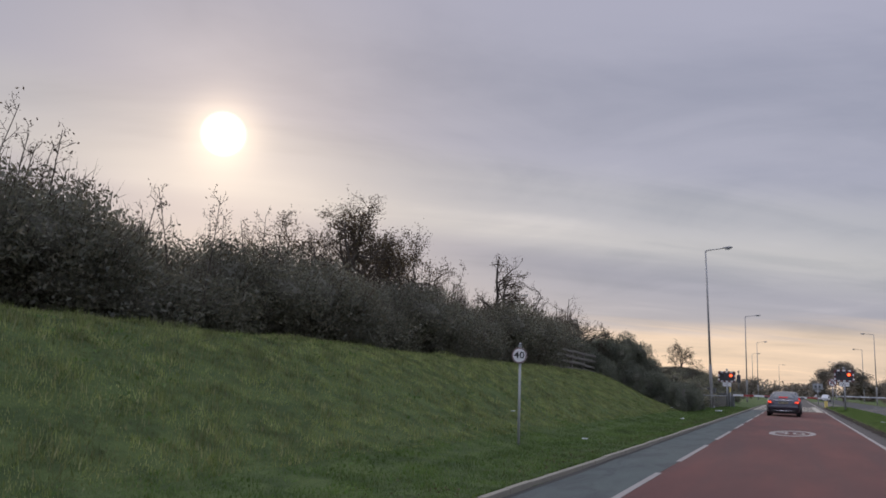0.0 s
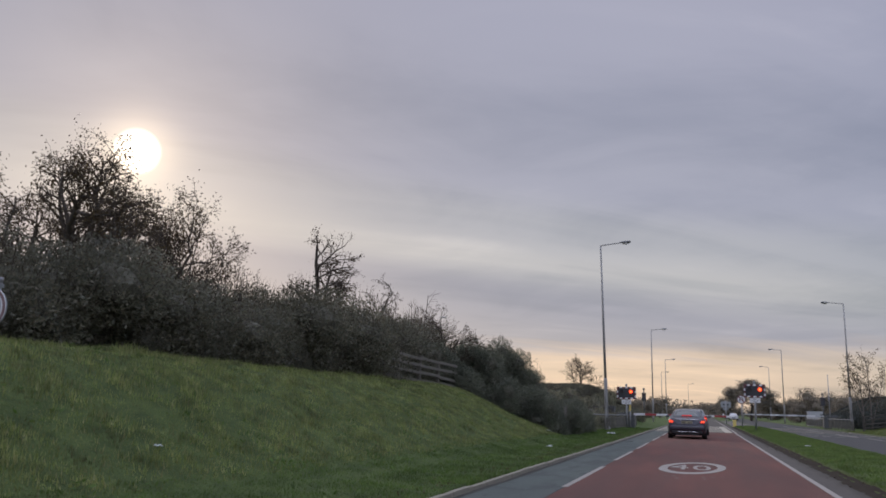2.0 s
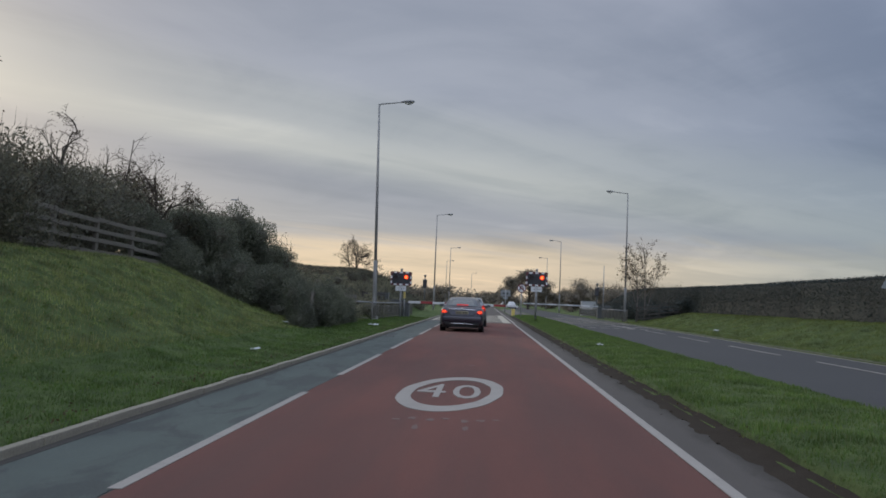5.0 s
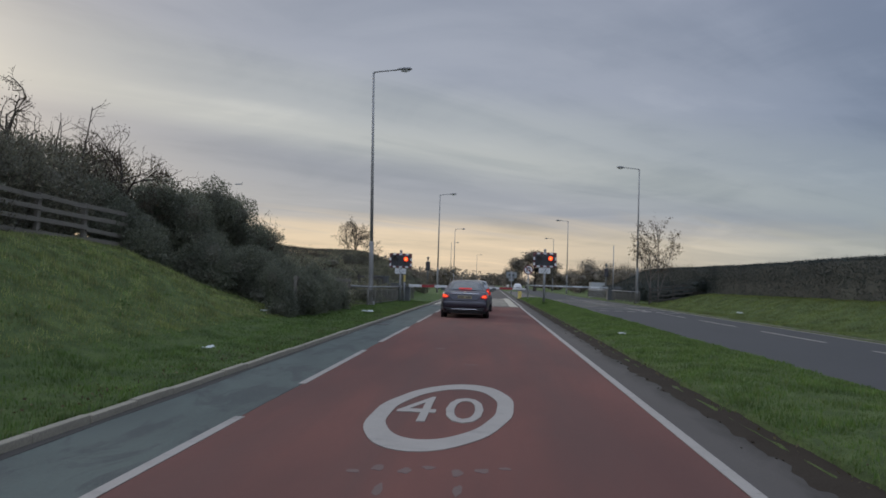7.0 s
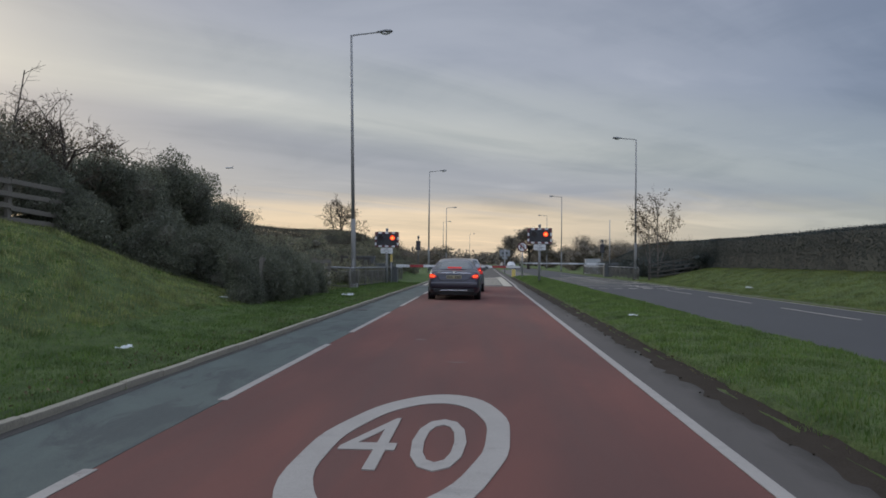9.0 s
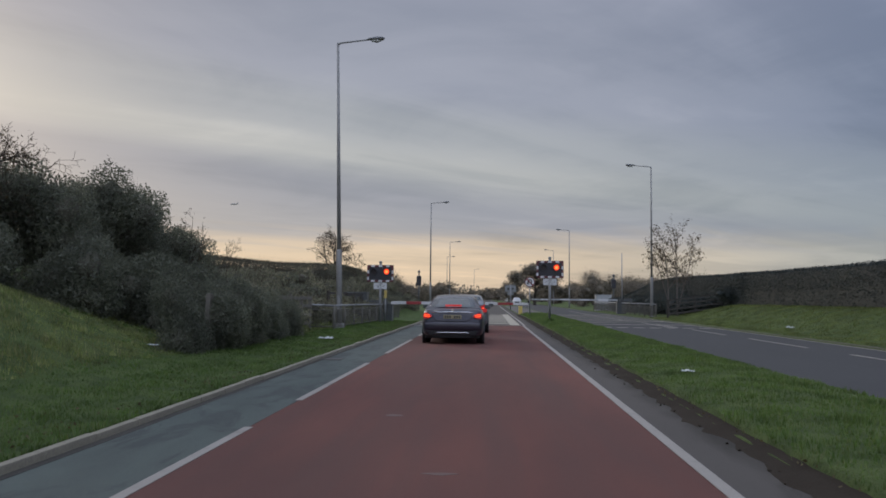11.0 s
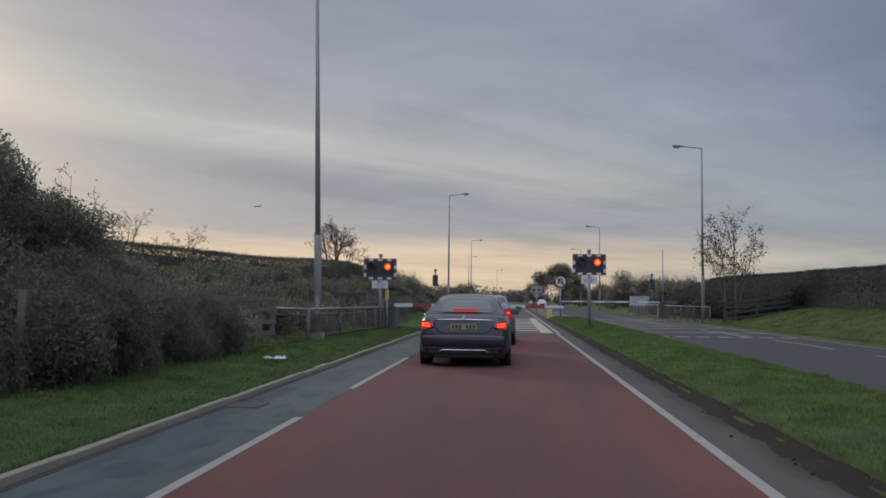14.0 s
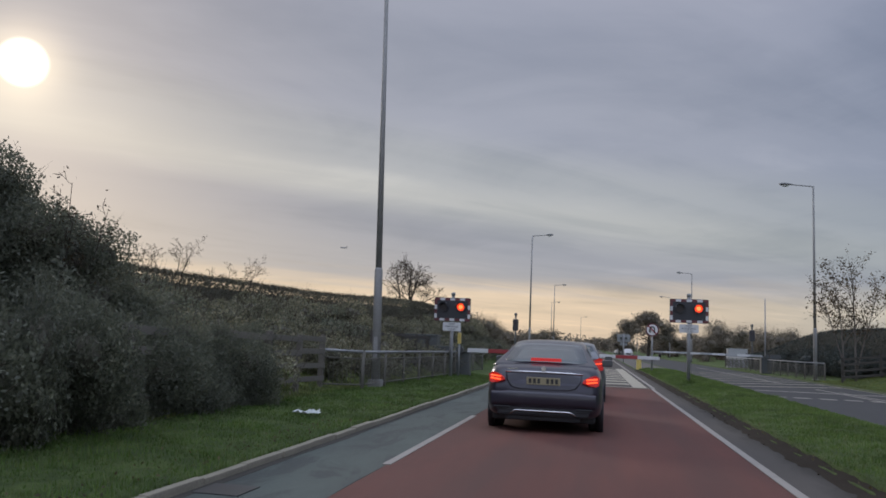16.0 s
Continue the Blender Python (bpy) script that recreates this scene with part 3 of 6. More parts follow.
def markings():
    root = thing("road_marking", "worn white painted lines on the road", "road marking", kind="structure")

    def line(name, x0, x1, y0, y1, mat=PAINT, skew=0.0):
        part(name, flat_poly([(x0, y0), (x1, y0), (x1 + skew, y1), (x0 + skew, y1)], 0.006, 0.005), mat, root)

    # broken line of the cycle lane, far ends of the dashes as they lie
    for near, far in ((-13.2, -7.6), (-5.2, 0.3), (2.7, 8.2), (10.6, 16.1), (18.5, 23.9), (26.45, 31.95), (34.46, 39.58), (41.75, 47.73), (50.6, 57.0), (59.6, 65.0)):
        line("dash", -2.34, -2.245, near, far)
    line("lane_line", 1.83, 1.94, -60, 71.4)
    line("lane_line", 1.90, 2.02, 71.5, 180)
    # opposite carriageway: edge lines and short dashes
    for k in range(12):
        y = -20 + 8.0 * k
        line("dash", 9.36, 9.46, y + 3.2, y + 8.4)
    line("edge_line", 11.0, 11.08, -30, 86)
    line("edge_line", 5.55, 5.63, -30, 64)
    line("lane_line", 9.0, 9.12, 70.5, 78.5)
    line("lane_line", 8.8, 8.92, 84, 118)
    for k in range(7):
        line("dash", 5.55 + 0.78 * k, 6.05 + 0.78 * k, 70.0, 70.45)
    line("edge_line", 5.5, 11.0, 74.6, 74.95)
    line("edge_line", -3.6, -2.5, 69.8, 70.05)
    # crossing box
    x0, x1, y0, y1 = -3.3, 1.80, 71.6, 98.0
    line("box_line", x0, x1, y0, y0 + 0.22, CREAM_PAINT)
    line("box_line", x0, x1, y1 - 0.22, y1, CREAM_PAINT)
    line("box_line", x1 - 0.55, x1 - 0.05, y0 + 0.24, y1 - 0.24, CREAM_PAINT)
    line("box_line", x0, x0 + 0.2, y0 + 0.24, y1 - 0.24, CREAM_PAINT)
    for k in range(9):
        y = y0 + 1.3 + 2.6 * k
        part("box_line", flat_poly([(x0 + 0.25, y), (x1 - 0.58, y + 0.9), (x1 - 0.58, y + 2.0), (x0 + 0.25, y + 1.1)], 0.006, 0.005), CREAM_PAINT, root)
    for k in range(8):
        y = y0 + 6 + 3.0 * k
        part("box_line", flat_poly([(5.6, y), (5.6, y + 0.3), (11.0, y + 4.3), (11.0, y + 4.0)], 0.006, 0.005), CREAM_PAINT, root)


markings()


def roundel():
    root = thing("speed_roundel", "worn white oval speed limit roundel painted on the red lane", "road marking", pose(-0.36, 32.86, 0.006))
    n, a1, b1, a0, b0 = 48, 0.715, 2.15, 0.535, 1.66
    bm = bmesh.new()
    rings = []
    for a, b, z in ((a1, b1, 0), (a1, b1, 0.006), (a0, b0, 0.006), (a0, b0, 0)):
        rings.append([bm.verts.new((a * math.cos(2 * math.pi * k / n) * (1 + 0.012 * math.sin(5 * k)), b * math.sin(2 * math.pi * k / n), z)) for k in range(n)])
    for p, q in zip(rings, rings[1:]):
        for k in range(n):
            bm.faces.new((p[k], p[(k + 1) % n], q[(k + 1) % n], q[k]))
    bmesh.ops.recalc_face_normals(bm, faces=bm.faces)
    part("ring", bm, PAINT, root, at=pose(0, 0, 0, 0, 0, -5))
    for word, dx, w in (("4", -0.30, 1.0), ("0", 0.20, 1.0)):
        me = text_mesh(word, 1.0, 0.004)
        co = np.array([v.co[:] for v in me.vertices])
        lo, hi = co.min(0), co.max(0)
        for v in me.vertices:
            u = (v.co.x - lo[0]) / (hi[0] - lo[0]) - 0.5
            t = (v.co.y - lo[1]) / (hi[1] - lo[1]) - 0.5
            v.co = (dx + u * 0.40, 0.06 + t * 1.66, v.co.z + 0.003)
        part("digit", me, PAINT, root)


roundel()


def old_paint():
    """Scraps of an older roundel that were not quite burnt off."""
    rng = random.Random(8)
    root = thing("road_marking_old", "faint scraps of older paint on the red lane", "road marking", kind="structure")
    for x, y, w, d in ((-0.86, 30.02, 0.06, 0.14), (-0.70, 30.14, 0.05, 0.22), (-0.50, 30.08, 0.05, 0.20), (-0.33, 30.22, 0.06, 0.12), (-0.13, 30.10, 0.05, 0.24), (0.06, 30.20, 0.06, 0.16), (0.22, 30.28, 0.05, 0.12), (-0.62, 29.55, 0.035, 0.30), (-0.1, 29.6, 0.035, 0.26), (-0.2, 37.6, 0.14, 0.10), (-0.9, 40.6, 0.10, 0.18)):
        ring = [(x + w * math.cos(a) * rng.uniform(0.6, 1.2), y + 0.5 * d * math.sin(a) * rng.uniform(0.5, 1.3)) for a in (k * math.pi / 5 for k in range(10))]
        part("scrap", flat_poly(ring, 0.0052, 0.0016), FADED, root)


old_paint()
part("drain_cover", box(-3.40, -2.98, 48.40, 48.85, 0.002, 0.014, 0.003), IRON)["label"] = "dark cast-iron gully grating by the kerb"
tagged(bpy.data.objects["drain_cover"], category="drain")


def soil_spill():
    """Leaf mould and soil washed out over the kerb of the central strip, ragged towards the road."""
    rng = random.Random(12)
    bm = bmesh.new()
    rows, y = [], 6.0
    while y < 97.5:
        reach = 0.12 + 0.18 * (0.5 + 0.5 * noise.noise((y * 0.55, 1.0, 2.0))) + 0.16 * max(0.0, noise.noise((y * 2.6, 4.0, 2.0)))
        lift = 0.030 + 0.022 * noise.noise((y * 1.4, 8.0, 0.0))
        row = []
        for k in range(6):
            t = k / 5
            x = 2.60 - reach + (reach + 0.22) * t
            z = -0.006 + (lift + 0.006 + 0.045 * smooth(0.5, 1.0, t)) * smooth(0.0, 0.6, t) + (0.008 * rng.uniform(-1, 1) if 0 < k < 5 else 0.0)
            row.append(bm.verts.new((x, y + rng.uniform(-0.05, 0.05), z)))
        rows.append(row)
        y += 0.22
    for p, q in zip(rows, rows[1:]):
        for k in range(5):
            bm.faces.new((p[k], p[k + 1], q[k + 1], q[k])).smooth = True
    ob = part("soil_spill", bm, SOIL)
    tagged(ob, "dark soil and leaf mould washed over the kerb", "soil", kind="stuff")
    # loose clods on the gutter
    np_rng = np.random.default_rng(13)
    cen = np.stack([2.50 - np.abs(np_rng.normal(size=70)) * 0.08, 14 + np_rng.random(70) * 60, np.full(70, 0.008)], 1)
    bm = bmesh.new()
    for x, y, z in cen:
        r = 0.009 + 0.012 * rng.random() ** 2
        bmesh.ops.create_icosphere(bm, subdivisions=1, radius=r, matrix=pose(x, y, z, rng.uniform(0, 360), 0, rng.uniform(0, 360)) @ Matrix.Diagonal((1.3, 1.0, 0.6, 1)))
    ob = part("soil_clods", bm, SOIL)
    tagged(ob, "small clods of soil lying in the gutter", "soil", kind="stuff")


soil_spill()

# ---- plants ----
def leaf_faces(rng, centres, size, spread=0.45, droop=0.0):
    """Small leaf-shaped faces at random turns about the given centres."""
    n = len(centres)
    u = rng.normal(size=(n, 3))
    u /= np.linalg.norm(u, axis=1)[:, None]
    w = rng.normal(size=(n, 3))
    v = np.cross(u, w)
    v /= np.linalg.norm(v, axis=1)[:, None]
    s = size * (0.6 + 0.8 * rng.random((n, 1)))
    u, v = u * s, v * s * spread
    out = np.empty((n, 4, 3))
    out[:, 0], out[:, 1], out[:, 2], out[:, 3] = centres - u, centres + v, centres + u, centres - v
    return out.reshape(-1, 3)


def lumps_cloud(rng, lumps, count, ragged=0.22):
    """Points near the skins of several round lumps (x, y, z, rx, ry, rz), fewest deep inside."""
    vol = np.array([l[3] * l[4] + l[4] * l[5] + l[3] * l[5] for l in lumps])
    which = rng.choice(len(lumps), count, p=vol / vol.sum())
    L = np.array(lumps)[which]
    d = rng.normal(size=(count, 3))
    d /= np.linalg.norm(d, axis=1)[:, None]
    r = 1.0 - np.abs(rng.normal(size=count)) * ragged + rng.random(count) * 0.10
    wob = np.array([noise.noise((p[0] * 2.2 + w, p[1] * 2.2, p[2] * 2.2)) for p, w in zip(d, which * 3.7)])
    r = r * (1 + 0.28 * wob)
    return L[:, :3] + d * L[:, 3:] * r[:, None]


def twig_faces(rng, starts, ways, length, width):
    """Thin upright slivers, crossed in pairs, for fine twigs."""
    n = len(starts)
    side = np.cross(ways, rng.normal(size=(n, 3)))
    side /= np.linalg.norm(side, axis=1)[:, None] + 1e-9
    ln = length * (0.5 + rng.random((n, 1)))
    out = np.empty((n, 2, 3, 3))
    for k, s in enumerate((side, np.cross(ways, side))):
        out[:, k, 0], out[:, k, 1], out[:, k, 2] = starts - s * width, starts + s * width, starts + ways * ln
    return out.reshape(-1, 3)


# lumpy solid filling added inside a bush, to close gaps between the leaves
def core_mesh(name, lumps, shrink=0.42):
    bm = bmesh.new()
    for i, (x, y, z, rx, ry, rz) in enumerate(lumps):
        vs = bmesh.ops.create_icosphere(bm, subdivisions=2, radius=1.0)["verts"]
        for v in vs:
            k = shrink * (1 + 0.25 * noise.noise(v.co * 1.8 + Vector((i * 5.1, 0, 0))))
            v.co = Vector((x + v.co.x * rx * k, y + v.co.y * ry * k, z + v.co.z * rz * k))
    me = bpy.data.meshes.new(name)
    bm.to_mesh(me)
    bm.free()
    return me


def bush_meshes(seed, lumps, leaves, leaf, twigs=0, twig_len=0.5, ragged=0.22, up=0.5):
    rng = np.random.default_rng(seed)
    pts = lumps_cloud(rng, lumps, leaves, ragged)
    out = {"solid_core": core_mesh("solid_core", lumps), "foliage": quads_mesh("foliage", leaf_faces(rng, pts, leaf))}
    if twigs:
        st = lumps_cloud(rng, lumps, twigs, 0.10)
        cen = np.array([np.mean([l[:3] for l in lumps], axis=0)])
        w = st - cen
        w /= np.linalg.norm(w, axis=1)[:, None]
        w = w * (1 - up) + np.array([0, 0, up]) + rng.normal(size=w.shape) * 0.22
        w /= np.linalg.norm(w, axis=1)[:, None]
        out["brushwood"] = quads_mesh("brushwood", twig_faces(rng, st, w, twig_len, 0.005), 3)
    return out


def plant(name, meshes, mats, label, category, at, group=""):
    root = thing(name, label, category, at, group)
    for key, me in meshes.items():
        ob = part(key, me, mats[key], root)
        if key in ("foliage", "brushwood", "leaves", "crown"):
            tagged(ob, kind="stuff")
    return root


def grow(rng, segs, start, way, length, radius, level, levels, bend, fork, gravity=0.0, ratio=0.5):
    """Adds the pieces of a branch and of those that spring from it."""
    n = max(3, int(3 + length * 1.2)) if level < 2 else 3
    p, d = np.array(start, float), np.array(way, float)
    pts, rad = [p.copy()], [radius]
    for i in range(n):
        d = d + rng.normal(size=3) * bend + np.array([0, 0, gravity])
        d /= np.linalg.norm(d)
        p = p + d * length / n
        pts.append(p.copy())
        rad.append(radius * (1 - 0.68 * (i + 1) / n))
    segs.append((level, pts, rad))
    if level >= levels:
        return
    for k in range(fork[level]):
        t = 0.30 + 0.70 * (k + rng.random()) / fork[level]
        i = min(n - 1, int(t * n))
        q = pts[i] + (pts[i + 1] - pts[i]) * (t * n - i)
        side = rng.normal(size=3)
        side -= d * side.dot(d)
        side /= np.linalg.norm(side)
        w = d * 0.62 + side * 0.80 + np.array([0, 0, 0.10])
        w /= np.linalg.norm(w)
        grow(rng, segs, q, w, length * ratio * (0.8 + 0.5 * rng.random()) * (1.15 - 0.5 * t if level == 0 else 1.0), rad[i] * 0.62, level + 1, levels, bend * 1.15, fork, gravity, ratio if level or ratio > 0.3 else 0.45)


def branches_mesh(name, segs, keep, sides):
    verts, faces = [], []
    for level, pts, rad in segs:
        if level not in keep:
            continue
        m = sides[level]
        base = len(verts)
        for i, (p, r) in enumerate(zip(pts, rad)):
            d = pts[min(i + 1, len(pts) - 1)] - pts[max(i - 1, 0)]
            d = d / (np.linalg.norm(d) + 1e-9)
            a = np.array([0, 0, 1.0]) if abs(d[2]) < 0.9 else np.array([1.0, 0, 0])
            u = np.cross(d, a)
            u /= np.linalg.norm(u)
            v = np.cross(d, u)
            for k in range(m):
                an = 2 * math.pi * k / m
                verts.append(p + (u * math.cos(an) + v * math.sin(an)) * max(r, 0.004))
        for i in range(len(pts) - 1):
            for k in range(m):
                a, b = base + i * m + k, base + i * m + (k + 1) % m
                faces.append((a, b, b + m, a + m))
    return mesh_of(name, verts, faces, True)


def tree_meshes(seed, stems, levels, fork, bend=0.13, leaves=0, leaf=0.05, gravity=0.02, clump=0.0, ratio=0.5):
    """Trunk with limbs, and a crown of fine branches with the leaves that are left."""
    rng = np.random.default_rng(seed)
    segs = []
    for start, way, length, radius in stems:
        grow(rng, segs, start, np.array(way) / np.linalg.norm(way), length, radius, 0, levels, bend, fork, gravity, ratio)
    sides = [8, 6, 4, 3, 3, 3]
    out = {"trunk": branches_mesh("trunk", segs, (0, 1), sides), "crown": branches_mesh("crown", segs, range(2, levels + 1), sides)}
    if leaves:
        tips = np.array([p for lv, pts, _ in segs if lv >= levels - 1 for p in pts[1:]])
        pick = tips[rng.integers(0, len(tips), leaves)] + rng.normal(size=(leaves, 3)) * (0.06 + clump)
        out["leaves"] = quads_mesh("leaves", leaf_faces(rng, pick, leaf))
    return out


TREE = {"trunk": BARK, "crown": TWIG, "leaves": LEAF_AUTUMN}
BUSH = {"solid_core": BRUSH_CORE, "foliage": LEAF_HEDGE, "brushwood": TWIG}
IVY = {"solid_core": BRUSH_CORE, "foliage": LEAF_DARK, "brushwood": TWIG}
SCRUB = {"solid_core": BRUSH_CORE, "foliage": LEAF_SCRUB, "brushwood": TWIG}
BROWN = {"solid_core": LEAF_BROWN, "foliage": LEAF_BROWN, "brushwood": TWIG}
FAR = {"solid_core": LEAF_FAR, "foliage": LEAF_FAR, "brushwood": TWIG}


def bank_shrubs():
    """Overgrown thorn shrubs along the crest of the grass bank."""
    kinds = []
    for s in range(5):
        rng = random.Random(40 + s)
        lumps = [(rng.uniform(-0.5, 0.5), rng.uniform(-0.9, 0.9), rng.uniform(0.5, 1.7), rng.uniform(0.8, 1.2), rng.uniform(0.9, 1.3), rng.uniform(0.7, 1.0)) for _ in range(5)]
        kinds.append(bush_meshes(70 + s, lumps, 13500, 0.041, 650, 0.28, 0.34, 0.5))
    rng = random.Random(5)
    y, i = -6.0, 0
    while y < 44.5:
        x = -11.55 + rng.uniform(-0.35, 0.35)
        s = rng.uniform(0.92, 1.12)
        m = pose(x, y, height(x, y) - 0.25, 0, 0, rng.uniform(-25, 25)) @ Matrix.Diagonal((s, s * 1.05, s * rng.uniform(0.9, 1.15) * (0.88 if 12 < y < 25 else 1.0), 1))
        plant("thorn_shrub", kinds[i % 5], BUSH, "dull green-brown overgrown thorn shrub on the bank", "shrub", m, "shrubs along the bank")
        y += rng.uniform(1.35, 1.9)
        i += 1
    y = -4.0
    while y < 52:
        x = (-14.3 if y < 43 else -12.9) + rng.uniform(-0.5, 0.5)
        m = pose(x, y, height(x, y) - 0.1, 0, 0, rng.uniform(0, 360)) @ Matrix.Scale(rng.uniform(1.05, 1.25) * (1.0 if y < 41 else 1.28), 4)
        plant("thorn_shrub", kinds[i % 5], BUSH, "dull green-brown overgrown thorn shrub on the bank", "shrub", m, "shrubs along the bank")
        y += rng.uniform(2.4, 3.2)
        i += 1


bank_shrubs()


def shoots(seed, count, spread, tall):
    """Tall thin shoots that stand out of the shrubs, with a few leaves."""
    stems = []
    rng = random.Random(seed)
    for _ in range(count):
        stems.append(((rng.uniform(-spread, spread), rng.uniform(-spread, spread), 0), (rng.uniform(-0.12, 0.12), rng.uniform(-0.12, 0.12), 1), tall * rng.uniform(0.6, 1.0), 0.018))
    return tree_meshes(seed, stems, 2, (12, 3, 0), 0.035, 1100, 0.028, 0.03, 0.0, 0.11)


SHOOT_KINDS = [shoots(11, 9, 0.9, 3.6), shoots(12, 11, 1.1, 3.2), shoots(13, 8, 0.8, 3.4)]
for k, (x, y, s) in enumerate(((-11.6, 11.0, 1.05), (-12.2, 14.6, 1.0), (-12.0, 17.6, 0.96), (-11.8, 20.4, 0.95), (-12.6, 23.4, 0.9), (-11.6, 27.2, 1.0), (-12.4, 31.0, 0.85), (-13.1, 32.5, 1.02), (-13.3, 33.7, 0.92), (-13.6, 32.0, 1.0), (-12.3, 36.5, 0.85), (-12.6, 41.5, 0.85))):
    plant("shoot_clump", SHOOT_KINDS[k % 3], TREE, "clump of tall thin shoots with few leaves", "shrub", pose(x, y, height(x, y) - 0.1, 0, 0, 70 * k) @ Matrix.Scale(s, 4), "shoots above the bank")

# trees on the bank
plant("hawthorn_tree", tree_meshes(3, [((0, 0, 0), (0.06, 0.0, 1), 4.3, 0.17), ((0.1, 0.1, 0), (0.52, 0.25, 1), 4.5, 0.14), ((-0.1, -0.1, 0), (-0.50, -0.2, 1), 4.4, 0.13), ((0, 0.1, 0), (0.1, 0.58, 1), 4.4, 0.12), ((0, -0.1, 0), (-0.1, -0.58, 1), 4.4, 0.12), ((0.1, 0.2, 0), (0.75, 0.75, 1), 3.9, 0.10), ((0.1, -0.2, 0), (0.7, -0.6, 1), 3.8, 0.10)], 4, (9, 7, 5, 3, 0), 0.15, 27000, 0.036, -0.012, 0.05, 0.42), TREE,
      "dense twiggy hawthorn tree with a domed crown of small dark leaves", "tree", pose(-17.6, 32.0, 2.1) @ Matrix.Diagonal((1.24, 1.18, 1.28, 1)))
plant("bare_tree", tree_meshes(52, [((0, 0, 0), (0.02, -0.05, 1), 3.6, 0.10), ((0.05, 0.1, 1.5), (0.25, 0.2, 1), 1.9, 0.055)], 3, (11, 7, 4, 0), 0.19, 1300, 0.028, 0.0, 0.0, 0.36), TREE,
      "bare crooked tree with few leaves on the bank", "tree", pose(-13.0, 38.6, 2.2) @ Matrix.Diagonal((1.36, 1.36, 1.30, 1)))
plant("bare_tree", tree_meshes(18, [((0, 0, 0), (0.05, -0.12, 1), 2.7, 0.06), ((0.1, 0.2, 0), (0.02, 0.22, 1), 2.6, 0.05), ((0.0, -0.3, 0), (0.1, -0.3, 1), 2.2, 0.045)], 3, (8, 6, 4, 0), 0.2, 420, 0.022, 0.0, 0.0, 0.36), TREE,
      "low bare crooked tree on the bank", "tree", pose(-13.6, 46.0, 2.2) @ Matrix.Diagonal((1.5, 1.5, 1.58, 1)))
plant("dead_stem", tree_meshes(21, [((0, 0, 0), (-0.02, 0.02, 1), 4.2, 0.042), ((0.1, -0.6, 0), (0.0, -0.14, 1), 3.4, 0.036), ((-0.1, 0.1, 1.6), (-0.22, -0.2, 1), 2.2, 0.024)], 2, (6, 3, 0), 0.10, ratio=0.2), TREE,
      "group of dead leafless stems", "tree", pose(-12.3, 46.7, 2.15))
plant("bare_tree", tree_meshes(28, [((0, 0, 0), (0.2, 0.1, 1), 2.6, 0.07), ((0.1, 0.2, 0), (-0.2, 0.5, 1), 2.5, 0.06), ((0, -0.3, 0), (-0.1, -0.5, 1), 2.4, 0.06)], 4, (7, 6, 5, 3, 0), 0.16, 900, 0.03), TREE,
      "twiggy bare shrub behind the ivy", "tree", pose(-11.7, 49.0, 2.2) @ Matrix.Scale(1.18, 4))


def ivy_thicket():
    kinds = []
    for s in range(4):
        rng = random.Random(60 + s)
        lumps = [(rng.uniform(-0.55, 0.55), rng.uniform(-0.6, 0.6), rng.uniform(0.3, 1.5), rng.uniform(0.6, 0.95), rng.uniform(0.6, 0.95), rng.uniform(0.55, 0.85)) for _ in range(6)]
        kinds.append(bush_meshes(90 + s, lumps, 22000, 0.037, 70, 0.26, 0.34, 0.4))
    rng = random.Random(9)
    spots = [(-10.7, 46.6, 2.30, 1.10), (-10.2, 48.6, 2.55, 1.15), (-9.9, 50.6, 2.62, 1.08), (-9.1, 50.8, 2.30, 1.02), (-8.75, 52.2, 1.75, 0.96), (-9.6, 53.1, 2.50, 1.05), (-9.3, 49.0, 2.05, 1.0), (-8.6, 53.6, 1.60, 0.92), (-9.2, 51.7, 2.30, 0.92),
             (-9.6, 46.3, 1.3, 0.95), (-8.7, 47.9, 0.8, 1.0), (-7.8, 49.2, 0.5, 1.0), (-7.6, 50.0, 0.6, 1.05), (-7.6, 52.0, 0.6, 1.0), (-7.8, 54.2, 0.7, 1.0), (-8.5, 55.2, 0.65, 0.85), (-10.6, 51.9, 2.75, 1.0)]
    for k, (x, y, z, s) in enumerate(spots):
        m = pose(x, y, z - 0.15, 0, 0, rng.uniform(0, 360)) @ Matrix.Scale(s * 0.88, 4)
        plant("ivy_bush", kinds[k % 4], IVY, "dense dark green ivy-clad bush on the bank", "bush", m, "ivy thicket")
    # growth over the timber fence, thinner towards the railing
    y, i = 47.3, 0
    while y < 57.4:
        x = (-5.90 if y < 55.6 else -6.70) + rng.uniform(-0.14, 0.14)
        t = (y - 46.2) / 12.8
        s = 0.92 - 0.34 * t
        m = pose(x, y, height(x, y) - 0.15, 0, 0, rng.uniform(0, 360)) @ Matrix.Diagonal((s * 0.50, s * 0.95, s * (0.98 - 0.10 * t), 1))
        plant("fence_bush", kinds[i % 4], BUSH if i % 2 else IVY, "bushy growth tangled through the timber fence", "bush", m, "growth over the fence")
        y += rng.uniform(0.8, 1.05)
        i += 1


ivy_thicket()


